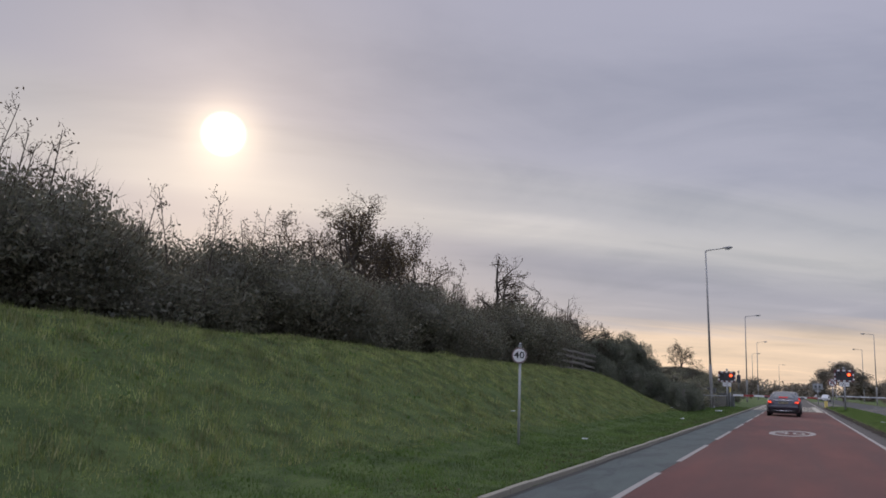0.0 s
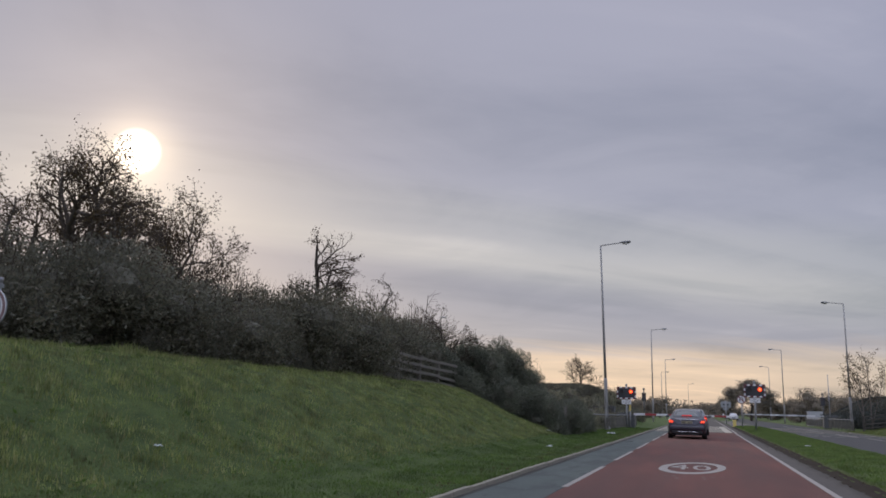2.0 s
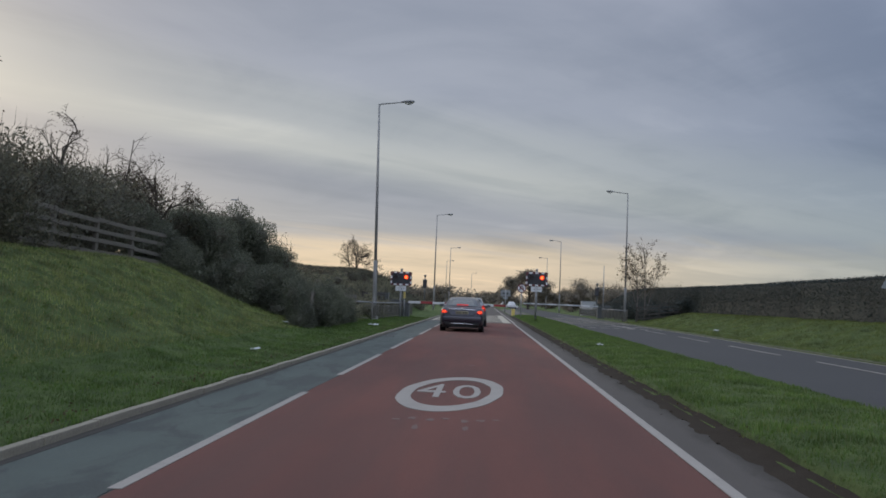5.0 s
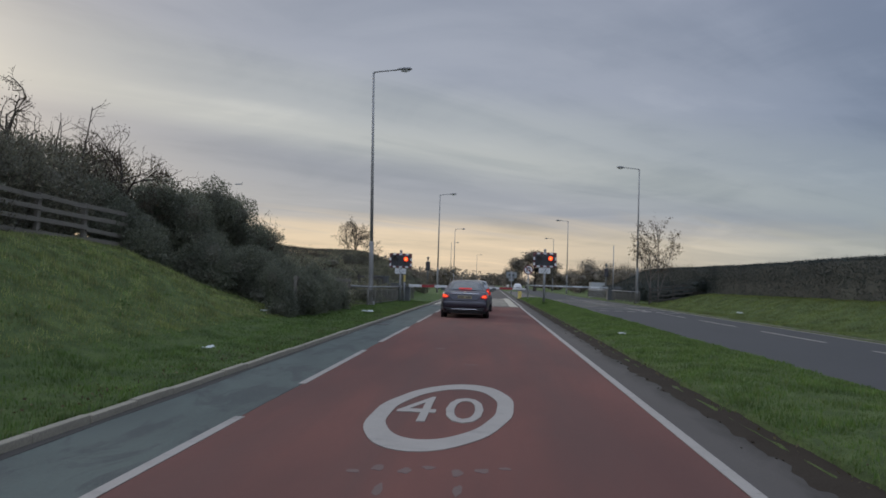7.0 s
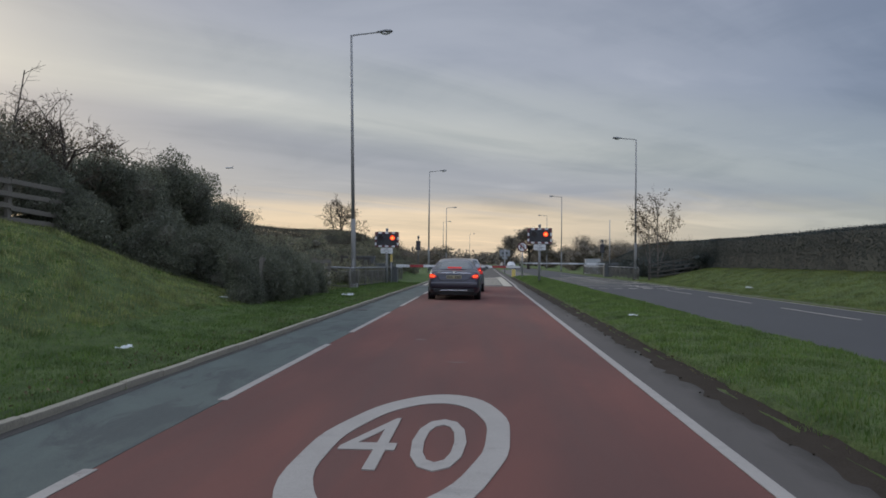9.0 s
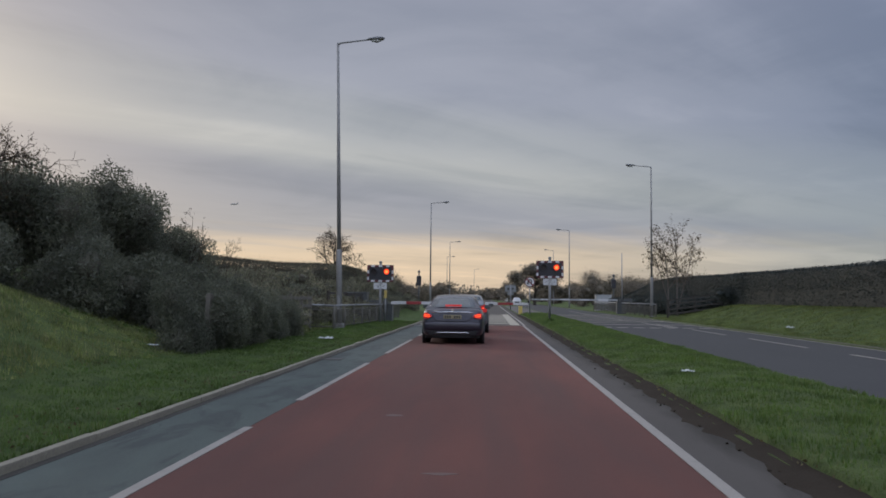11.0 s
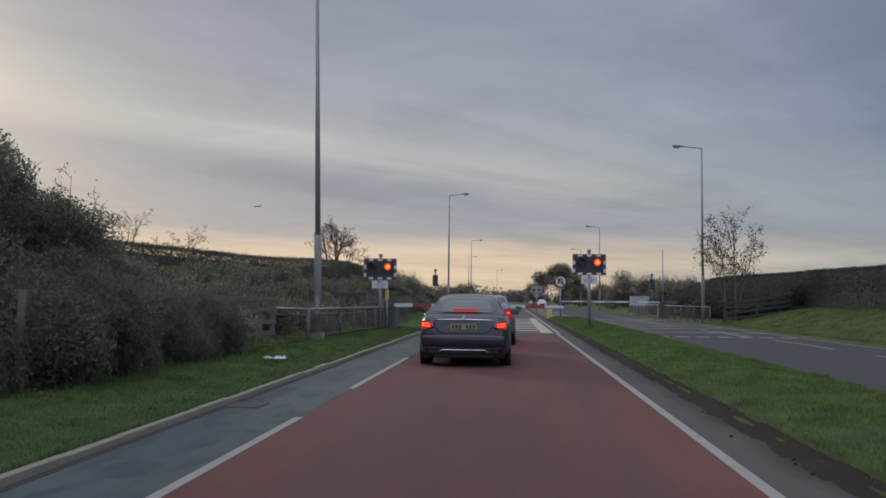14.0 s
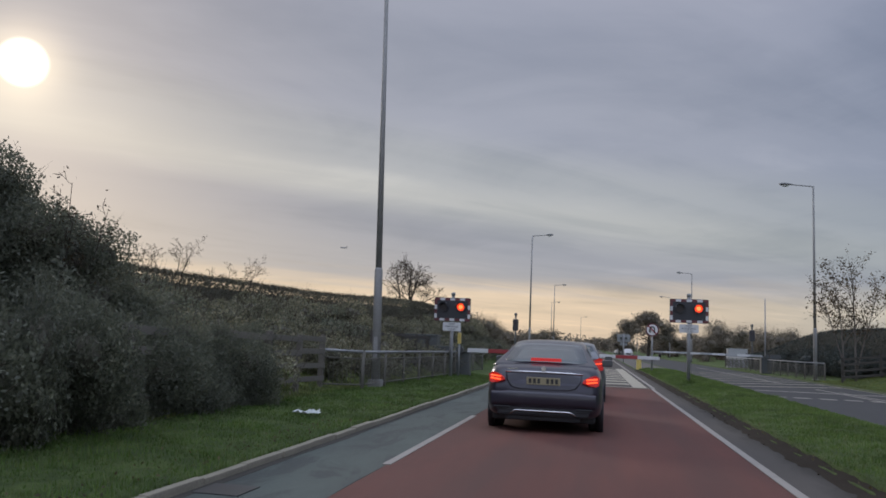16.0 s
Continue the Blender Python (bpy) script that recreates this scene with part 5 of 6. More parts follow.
def u_turn_sign():
    root = thing("no_u_turn_sign", "round no U-turn sign on a grey post in the central strip", "road sign", pose(3.25, 92.0, 0.12))
    zc = 2.47
    part("post", tube([(0, 0, -0.3), (0, 0, 2.8)], 0.05, 12), GALV, root)
    part("face", disc(0.40, -0.075, -0.065, 40, (0, zc)), WHITE, root)
    bm = bmesh.new()
    n, rings = 40, []
    for r, y in ((0.40, -0.0755), (0.40, -0.079), (0.325, -0.079), (0.325, -0.0755)):
        rings.append([bm.verts.new((r * math.cos(2 * math.pi * k / n), y, zc + r * math.sin(2 * math.pi * k / n))) for k in range(n)])
    for p, q in zip(rings, rings[1:]):
        for k in range(n):
            bm.faces.new((p[k], p[(k + 1) % n], q[(k + 1) % n], q[k]))
    bmesh.ops.recalc_face_normals(bm, faces=bm.faces)
    part("border", bm, plain("weathered_red_border", (0.10, 0.022, 0.024), 0.5), root)
    arc = [(0.13, -0.20), (0.13, 0.04)] + [(0.13 * math.cos(radians(a)), 0.06 + 0.13 * math.sin(radians(a))) for a in range(0, 181, 20)] + [(-0.13, 0.04), (-0.13, -0.08)]
    part("arrow", tube([(x, -0.082, zc + z) for x, z in arc], 0.036, 6), SIGN_BLACK, root)
    part("arrow_head", plate([(-0.22, zc - 0.06), (-0.04, zc - 0.06), (-0.13, zc - 0.20)], -0.079, -0.086), SIGN_BLACK, root)
    part("bar", plate([(-0.26, zc + 0.20), (-0.20, zc + 0.26), (0.26, zc - 0.20), (0.20, zc - 0.26)], -0.088, -0.091), SIGN_RED, root)
    part("backing", disc(0.395, -0.063, -0.05, 40, (0, zc)), SIGN_GREY, root)


u_turn_sign()


def crossing_signal(at, lit=1, plate_w=0.64):
    """Twin red road signal on a chequered backboard, with a plate beneath."""
    root = thing("crossing_signal", "level crossing signal on a chequered black board, one red lamp lit", "traffic signal", at, "level crossing signals")
    w, h, zc = 1.30, 0.83, 2.48
    part("post", tube([(0, 0.0, -0.3), (0, 0.0, 2.98)], 0.062, 14), GALV, root)
    part("post_cap", tube([(0, 0, 2.98), (0, 0, 3.08), (0, 0, 3.09)], [0.075, 0.075, 0.03], 12), SIGN_GREY, root)
    board = part("backboard", plate([(x, z + zc) for x, z in rounded(w, h, 0.05)], -0.10, -0.085), BLACK, root, "matt black backboard")
    # chequered edge: blocks of red and white by turns
    e = 0.085
    for side in (-1, 1):
        for k in range(7):
            x0 = -w / 2 + 0.02 + (w - 0.04) * k / 7
            part("edge_block", box(x0 + 0.002, x0 + (w - 0.04) / 7 - 0.002, -0.106, -0.100, zc + side * (h / 2 - 0.012) - (e if side > 0 else 0), zc + side * (h / 2 - 0.012) + (0 if side > 0 else e)), WHITE if k % 2 else EDGE_RED, board)
        for k in range(4):
            z0 = zc - h / 2 + e + 0.016 + (h - 2 * e - 0.032) * k / 4
            z1 = z0 + (h - 2 * e - 0.032) / 4
            xa = side * (w / 2 - 0.012)
            part("edge_block", box(min(xa, xa - side * e), max(xa, xa - side * e), -0.106, -0.100, z0 + 0.002, z1 - 0.002), EDGE_RED if k % 2 else WHITE, board)
    for k, dx in enumerate((-0.31, 0.31)):
        on = k == lit
        head = part("lamp_housing", disc(0.165, -0.17, -0.107, 28, (dx, zc + 0.09)), BLACK, root)
        part("lens", disc(0.135, -0.176, -0.171, 28, (dx, zc + 0.09)), SIGNAL_ON if on else SIGNAL_OFF, head, "glowing red lens" if on else "dark unlit lens")
        if on:
            part("bulb", disc(0.075, -0.180, -0.177, 20, (dx, zc + 0.09)), SIGNAL_CORE, head, "bright orange-red lamp centre")
        bm = bmesh.new()
        a = [[bm.verts.new((dx + r * math.cos(radians(t)), y, zc + 0.09 + r * math.sin(radians(t)))) for t in range(0, 181, 15)] for r, y in ((0.155, -0.17), (0.155, -0.36), (0.145, -0.36), (0.145, -0.17))]
        for p, q in zip(a, a[1:]):
            for i in range(len(p) - 1):
                bm.faces.new((p[i], p[i + 1], q[i + 1], q[i]))
        part("hood", bm, BLACK, head)
    zt = zc - h / 2 - 0.19
    sign = part("plate", plate([(x, z + zt) for x, z in rounded(plate_w, 0.30, 0.03)], -0.085, -0.075), WHITE, root, "white plate with black lettering")
    for i, word in enumerate(("KEEP", "CROSSING", "CLEAR")):
        lettered(word, 0.095, SIGN_BLACK, sign, "lettering", pose(0, -0.0865, zt + 0.088 - 0.092 * i, 90, 0, 0))
    for z in (zc - 0.2, zc + 0.2, zt):
        part("clip", box(-0.09, 0.09, -0.084, 0.06, z - 0.025, z + 0.025, 0.004), GALV, root)
    return root


sig = crossing_signal(pose(-5.1, 70.0, 0.02))
copy_thing(sig, pose(3.38, 73.8, 0.17) @ Matrix.Scale(1.10, 4))


def barrier(at, length, bands, label, mirror=1, tones=(SIGN_RED, WHITE)):
    """Barrier machine with a banded arm and counterweights."""
    root = thing("level_crossing_barrier", label, "barrier", at, "level crossing barriers")
    part("machine", box(-0.35, 0.35, -0.30, 0.30, -0.1, 1.0, 0.04), CAB_DARK, root, "dark grey barrier machine")
    part("machine_lid", box(-0.38, 0.38, -0.33, 0.33, 1.003, 1.05, 0.02), CAB_DARK, root)
    arm = part("arm_pivot", tube([(0, -0.48, 1.08), (0, -0.32, 1.08)], 0.14, 16), CAB_DARK, root)
    step = length / bands
    for k in range(bands):
        x0, x1 = mirror * (0.3 + step * k), mirror * (0.3 + step * (k + 1) - 0.004)
        r = 0.075 - 0.02 * k / bands
        part("arm_band", box(min(x0, x1), max(x0, x1), -0.40 - r * 0.4, -0.40 + r * 0.4, 1.08 - r, 1.08 + r, 0.012), tones[(k + 1) % 2], arm)
    part("counterweight", box(-0.9 * mirror, -0.2 * mirror, -0.46, -0.36, 0.92, 1.2, 0.02), CAB_DARK, arm)
    tip = mirror * (0.3 + length)
    part("tip_lamp", tube([(tip, -0.4, 1.13), (tip, -0.4, 1.24), (tip, -0.4, 1.26)], [0.05, 0.05, 0.02], 10), SIGNAL_OFF, arm)
    return root


barrier(pose(-5.05, 71.9, 0.0), 6.9, 9, "lowered red and white level crossing barrier arm on a grey machine")
barrier(pose(11.5, 101.0, 0.2), 7.4, 9, "lowered far barrier arm across the opposite carriageway", -1, (WHITE, CABINET))


def yellow_box(at, label):
    root = thing("track_cabinet", label, "cabinet", at)
    part("body", box(-0.2, 0.2, -0.18, 0.18, -0.05, 0.72, 0.03), YELLOW, root)
    part("lid", box(-0.22, 0.22, -0.2, 0.2, 0.725, 0.79, 0.02), YELLOW, root)
    part("door", box(-0.15, 0.15, -0.192, -0.182, 0.1, 0.62, 0.006), YELLOW, root)


yellow_box(pose(2.75, 97.0, 0.1) @ Matrix.Scale(0.78, 4), "small yellow metal box at the end of the central strip")
pedestal = thing("telephone_post", "yellow telephone box on a short post behind the signal", "telephone box", pose(-4.92, 70.6, 0.1))
part("post", tube([(0, 0, -0.2), (0, 0, 1.7)], 0.04, 10), GALV, pedestal)
part("box", box(-0.06, 0.06, -0.08, 0.06, 1.20, 1.60, 0.02), YELLOW, pedestal)
part("door", box(-0.045, 0.045, -0.092, -0.082, 1.24, 1.55, 0.004), YELLOW, pedestal)


def cabinet(name, at, w, d, h, mat, label):
    root = thing(name, label, "cabinet", at)
    part("body", box(-w / 2, w / 2, -d / 2, d / 2, -0.1, h, 0.02), mat, root)
    part("roof", box(-w / 2 - 0.04, w / 2 + 0.04, -d / 2 - 0.05, d / 2 + 0.04, h + 0.003, h + 0.07, 0.02), mat, root)
    for k in range(2):
        x0 = -w / 2 + 0.04 + k * w / 2
        door = part("door", box(x0, x0 + w / 2 - 0.08, -d / 2 - 0.022, -d / 2 - 0.003, 0.12, h - 0.08, 0.006), mat, root)
        part("handle", box(x0 + w / 2 - 0.16, x0 + w / 2 - 0.12, -d / 2 - 0.045, -d / 2 - 0.023, h * 0.5, h * 0.5 + 0.14, 0.005), CAB_DARK, door)


cabinet("relay_cabinet", pose(12.5, 118.6, 0.05), 1.7, 0.8, 1.72, CABINET, "light grey steel relay cabinet by the crossing")
cabinet("control_cabinet", pose(-6.9, 73.5, 0.4), 1.3, 0.7, 1.15, CAB_DARK, "dark grey control cabinet behind the railing")


def rear_signal(at, label):
    root = thing("signal_post", label, "traffic signal", at)
    part("post", tube([(0, 0, -0.2), (0, 0, 3.5)], 0.06, 10), CAB_DARK, root)
    part("head", box(-0.22, 0.22, -0.12, 0.12, 2.35, 3.25, 0.05), BLACK, root)
    part("bell", tube([(0, 0, 3.5), (0, 0, 3.6), (0, 0, 3.72), (0, 0, 3.76)], [0.06, 0.13, 0.10, 0.03], 12), CAB_DARK, root)
    part("lens", disc(0.11, -0.14, -0.122, 18, (0, 3.0)), SIGNAL_OFF, root)


rear_signal(pose(-6.3, 105.0, 0.1), "dark signal post with a bell, beyond the crossing")
rear_signal(pose(12.6, 112.0, 0.1), "dark signal post beside the relay cabinet")
mast = thing("thin_mast", "thin bare metal mast behind the railing", "mast", pose(12.45, 106.0, 0.0))
part("pole", tube([(0, 0, -0.2), (0, 0, 3.0), (0, 0, 5.6)], [0.06, 0.05, 0.035], 10), GALV, mast)
part("band", tube([(0, 0, 3.0), (0, 0, 3.12)], 0.075, 10), GALV, mast)


def railing(name, start, end, gap, tall, label, mat, fill=True):
    """Steel guard railing: posts, a top and a bottom rail, upright bars."""
    a, b = Vector(start), Vector(end)
    ln = (b - a).length
    n = max(1, round(ln / gap))
    ang = math.degrees(math.atan2(b.y - a.y, b.x - a.x))
    root = thing(name, label, "railing", pose(*a, 0, 0, ang))
    dz = (b.z - a.z) / ln
    post = tube([(0, 0, -0.2), (0, 0, tall + 0.02)], 0.034, 8)
    me = bpy.data.meshes.new("post")
    post.to_mesh(me), post.free()
    bar = tube([(0, 0, 0.14), (0, 0, tall - 0.16)], 0.007, 4)
    mb = bpy.data.meshes.new("bar")
    bar.to_mesh(mb), bar.free()
    for i in range(n + 1):
        x = ln * i / n
        part("post", me, RAIL_BARS, root, at=pose(x, 0, dz * x))
    for z, r in ((tall, 0.036), (tall - 0.16, 0.016), (0.14, 0.016)):
        part("rail", tube([(0, 0, z), (ln, 0, z + dz * ln)], r, 8), mat if z == tall else RAIL_BARS, root)
    if fill:
        k = int(ln / 0.12)
        for i in range(k):
            x = ln * (i + 0.5) / k
            part("bar", mb, RAIL_BARS, root, at=pose(x, 0, dz * x))


railing("guard_railing", (-5.6, 72.8, 0.1), (-5.15, 78.5, 0.05), 2.0, 0.88, "weathered grey steel guard railing beyond the barrier", GALV)
railing("guard_railing", (-6.15, 59.4, 0.16), (-5.47, 60.3, 0.13), 1.2, 0.90, "short end bay of grey steel guard railing", GALV)
railing("guard_railing", (-5.46, 60.36, 0.13), (-5.15, 71.2, 0.1), 1.95, 0.90, "weathered grey steel guard railing beside the verge", GALV)
railing("guard_railing", (11.55, 86.6, 0.1), (11.55, 119.0, 0.1), 2.0, 0.95, "weathered grey steel guard railing beside the far road", GALV)


def timber_fence(name, start, end, gap, tall, rails, label, mat=TIMBER):
    a, b = Vector(start), Vector(end)
    ln = (b - a).length
    n = max(1, round(ln / gap))
    ang = math.degrees(math.atan2(b.y - a.y, b.x - a.x))
    root = thing(name, label, "fence", pose(*a, 0, 0, ang))
    rng = random.Random(int(ln * 10))
    dz = (b.z - a.z) / ln
    for i in range(n + 1):
        x = ln * i / n
        part("post", box(-0.06, 0.06, -0.05, 0.05, -0.3, tall + rng.uniform(0.0, 0.06), 0.008), mat, root, at=pose(x, 0, dz * x, rng.uniform(-2, 2), rng.uniform(-2, 2), 0))
    for i in range(n):
        for k in range(rails):
            z = tall * (0.22 + 0.74 * k / max(1, rails - 1)) + rng.uniform(-0.02, 0.02)
            x = ln * i / n
            part("rail", box(0.0, ln / n + 0.05, -0.085, -0.05, -0.055, 0.055, 0.006), mat, root, at=pose(x, 0, z + dz * x, 0, rng.uniform(-1, 1) - math.degrees(dz), rng.uniform(-0.4, 0.4)))


timber_fence("timber_fence", (-5.78, 48.0, 0.25), (-6.15, 59.3, 0.2), 1.6, 1.15, 4, "weathered timber post and rail fence overgrown by bushes")
timber_fence("timber_fence", (-10.75, 38.4, 2.1), (-10.15, 45.9, 1.82), 2.1, 1.15, 4, "weathered timber post and rail fence on the bank")
timber_fence("timber_fence", (-6.75, 65.6, 0.42), (-6.35, 71.8, 0.36), 1.6, 1.15, 2, "low dark timber fence in the scrub behind the railing", DARK_TIMBER)
timber_fence("timber_fence", (12.1, 85.6, 0.15), (15.4, 84.6, 0.6), 1.6, 1.2, 4, "dark timber rail fence below the birch", DARK_TIMBER)


def litter(at, seed, size, label):
    bm = bmesh.new()
    bmesh.ops.create_grid(bm, x_segments=7, y_segments=5, size=1.0)
    r = random.Random(seed)
    for v in bm.verts:
        v.co = Vector((v.co.x * size * (1 + r.uniform(-0.15, 0.15)), v.co.y * size * (0.14 if size > 0.23 else 0.42) * (1 + r.uniform(-0.25, 0.25)), 0.012 + abs(noise.noise(v.co * 2.3 + Vector((seed, 0, 0)))) * size * 0.55))
    ext = bmesh.ops.extrude_face_region(bm, geom=list(bm.faces))
    for v in ext["geom"]:
        if isinstance(v, bmesh.types.BMVert):
            v.co.z += 0.006
    bmesh.ops.recalc_face_normals(bm, faces=bm.faces)
    ob = part("litter", bm, LITTER, at=at)
    tagged(ob, label, "litter")


for k, (x, y, s) in enumerate(((-6.2, 46.3, 0.09), (-4.46, 54.0, 0.19), (-4.5, 37.2, 0.12), (12.45, 64.8, 0.20), (3.4, 44.6, 0.10), (-6.6, 21.6, 0.06), (-4.6, 20.7, 0.07))):
    z = height(x, y)
    litter(pose(x, y, z + 0.03, 0, 0, 35 * k), k + 2, s, "crumpled piece of white plastic litter on the grass")


def airliner(at):
    root = thing("airliner", "small distant grey airliner crossing the sky", "aeroplane", at)
    grey = plain("aircraft_grey", (0.20, 0.21, 0.23), 0.5)
    part("fuselage", tube([(-19, 0, 0.6), (-16, 0, 0.5), (-8, 0, 0), (12, 0, 0), (16, 0, -0.2), (18.5, 0, -0.5)], [0.5, 1.2, 2.0, 2.0, 1.5, 0.3], 12), grey, root)
    for s in (-1, 1):
        part("wing", plate([(0, 0), (5, 0), (-3, -16 * 1.0), (-5, -16)], -0.2, 0.2), grey, root, at=pose(0, 0, -0.5, 90 * s, 0, 0) if s > 0 else pose(0, 0, -0.5, -90, 0, 0))
        part("tailplane", plate([(-15, 0), (-17.5, 0), (-19, 5), (-18, 5)], -0.1, 0.1), grey, root, at=pose(0, 0, 0.6, 90 * s, 0, 0))
    part("fin", plate([(-14, 1.2), (-18, 1.2), (-20, 7), (-18, 7)], -0.15, 0.15), grey, root)


airliner(pose(-619, 1926, 223, 0, -3, 150) @ Matrix.Scale(0.7, 4))


def rear_facing_signal(at, label):
    """A crossing signal seen from behind: boarded back, braces, hoods, a plate below."""
    root = thing("rear_facing_signal", label, "traffic signal", at)
    part("post", tube([(0, 0, -0.3), (0, 0, 3.1)], 0.062, 14), GALV, root)
    part("backboard", plate([(x, z + 2.62) for x, z in rounded(1.30, 0.78, 0.06)], 0.03, 0.055), SIGN_GREY, root, "plain grey back of the signal board")
    for z in (2.45, 2.78):
        part("brace", box(-0.45, 0.45, -0.005, 0.028, z - 0.02, z + 0.02, 0.004), GALV, root)
    for x in (-0.25, 0.25):
        part("lamp_housing", tube([(x, -0.13, 2.62), (x, -0.10, 2.62), (x, 0.028, 2.62)], [0.10, 0.13, 0.14], 16), CAB_DARK, root)
    part("plate", plate([(x, z + 2.02) for x, z in rounded(0.70, 0.30, 0.03)], 0.065, 0.075), SIGN_GREY, root)


rear_facing_signal(pose(2.75, 127.0, -0.12), "grey-backed crossing signal facing away at the far side of the tracks")

# ---- cars ----
def car_paint(name, colour, flake):
    m, nt, b = material(name, 0.34, 0.30, 0.5)
    n = nz(nt, 900.0, 2, 0.6)
    dust = nz(nt, 2.5, 5, 0.6)
    c = cmix(nt, n, colour, flake)
    c = cmix(nt, cramp(nt, dust, [(0.45, (0, 0, 0)), (0.85, (0.12, 0.12, 0.12))]), c, (0.11, 0.10, 0.09))
    nt.links.new(c, b.inputs["Base Color"])
    b.inputs["Coat Weight"].default_value, b.inputs["Coat Roughness"].default_value = 0.45, 0.10
    return m


NIGHT = car_paint("dark_plum_grey_paint", (0.016, 0.0145, 0.024), (0.036, 0.032, 0.047))
SILVER = car_paint("silver_paint", (0.22, 0.225, 0.235), (0.34, 0.345, 0.36))
GREY_CAR = car_paint("mid_grey_paint", (0.10, 0.105, 0.115), (0.17, 0.175, 0.19))
CAR_WHITE = plain("white_car_paint", (0.62, 0.63, 0.64), 0.3, 0.0, 0.5, 0.6)
GLASS = plain("tinted_car_glass", (0.070, 0.078, 0.080), 0.06, 0.0, 1.0)
CHROME = plain("chrome", (0.62, 0.62, 0.63), 0.18, 1.0)
RUBBER = plain("tyre_rubber", (0.014, 0.014, 0.015), 0.85)
TRIM = plain("black_plastic_trim", (0.013, 0.013, 0.015), 0.6)
ALLOY = plain("alloy_wheel", (0.28, 0.28, 0.29), 0.35, 0.8)
TAIL_LIT = glowing("brake_light_lit", (0.80, 0.016, 0.008), 0.34)
TAIL_BAR = glowing("brake_light_bar", (1.0, 0.085, 0.02), 2.2)
# darker copy of the saloon's paint, for the shade in the boot hollow
RECESS_SHADE = car_paint("plum_painted_shade", (0.010, 0.009, 0.014), (0.020, 0.018, 0.026))
TAIL_RED = plain("tail_lamp_red", (0.20, 0.010, 0.010), 0.2, 0.0, 0.6, 0.5)
HIGH_STOP = glowing("high_stop_light", (0.95, 0.035, 0.03), 0.42)
PLATE_YELLOW = plain("plate_yellow", (0.25, 0.215, 0.125), 0.45)
HEADLAMP = glowing("headlamp", (1.0, 0.95, 0.85), 0.35)

SALOON = dict(
    length=4.92,
    wide=[(0, 0.74), (0.06, 0.82), (0.18, 0.875), (0.45, 0.91), (1.0, 0.925), (2.6, 0.926), (3.9, 0.91), (4.4, 0.86), (4.75, 0.72), (4.92, 0.5)],
    deck=[(0, 0.965), (0.06, 0.995), (0.3, 1.025), (0.75, 1.04), (2.5, 1.01), (3.4, 0.985), (4.2, 0.90), (4.7, 0.76), (4.92, 0.60)],
    sill=[(0, 0.27), (0.25, 0.25), (0.8, 0.23), (4.2, 0.2), (4.92, 0.24)],
    roof=[(0.46, 1.020), (0.58, 1.062), (0.8, 1.165), (1.1, 1.305), (1.42, 1.395), (1.8, 1.445), (2.2, 1.46), (2.6, 1.435), (3.0, 1.29), (3.45, 1.02)],
    belt=0.80, top=0.585, glass=(0.60, 1.36, 0.675, 0.535), tilt=0.10, axles=(1.02, 3.96), wheel=0.335)
HATCH = dict(
    length=4.30,
    wide=[(0, 0.72), (0.06, 0.80), (0.2, 0.86), (0.5, 0.90), (1.0, 0.91), (2.6, 0.91), (3.5, 0.89), (3.9, 0.84), (4.15, 0.70), (4.30, 0.5)],
    deck=[(0, 0.98), (0.06, 1.02), (0.3, 1.06), (2.3, 1.05), (2.9, 1.04), (3.6, 0.97), (4.1, 0.82), (4.30, 0.62)],
    sill=[(0, 0.33), (0.3, 0.30), (0.8, 0.27), (3.6, 0.25), (4.30, 0.28)],
    roof=[(0.10, 1.09), (0.22, 1.28), (0.36, 1.40), (0.6, 1.46), (1.2, 1.49), (1.8, 1.485), (2.2, 1.43), (2.6, 1.26), (3.0, 1.07)],
    belt=0.78, top=0.60, glass=(0.13, 0.36, 0.64, 0.55), tilt=0.04, axles=(0.78, 3.40), wheel=0.33)


def lofted(rows, cap0=True, cap1=True):
    """Skin over mirrored half sections, each a list of (x, y, z) from the sill to the middle."""
    bm = bmesh.new()
    full = []
    for row in rows:
        right = [bm.verts.new(p) for p in row]
        left = [bm.verts.new((-p[0], p[1], p[2])) if p[0] > 1e-6 else right[i] for i, p in enumerate(row)]
        full.append((right, left))
    for (r0, l0), (r1, l1) in zip(full, full[1:]):
        for i in range(len(r0) - 1):
            for q in ((r0[i], r1[i], r1[i + 1], r0[i + 1]), (l0[i + 1], l1[i + 1], l1[i], l0[i])):
                if len(set(q)) > 2:
                    bm.faces.new(list(dict.fromkeys(q)))
    for ok, (r, l) in ((cap0, full[0]), (cap1, full[-1])):
        if ok:
            for i in range(len(r) - 1):
                bm.faces.new(list(dict.fromkeys((r[i], r[i + 1], l[i + 1], l[i]))))
    bmesh.ops.recalc_face_normals(bm, faces=bm.faces)
    for f in bm.faces:
        f.smooth = True
    return bm


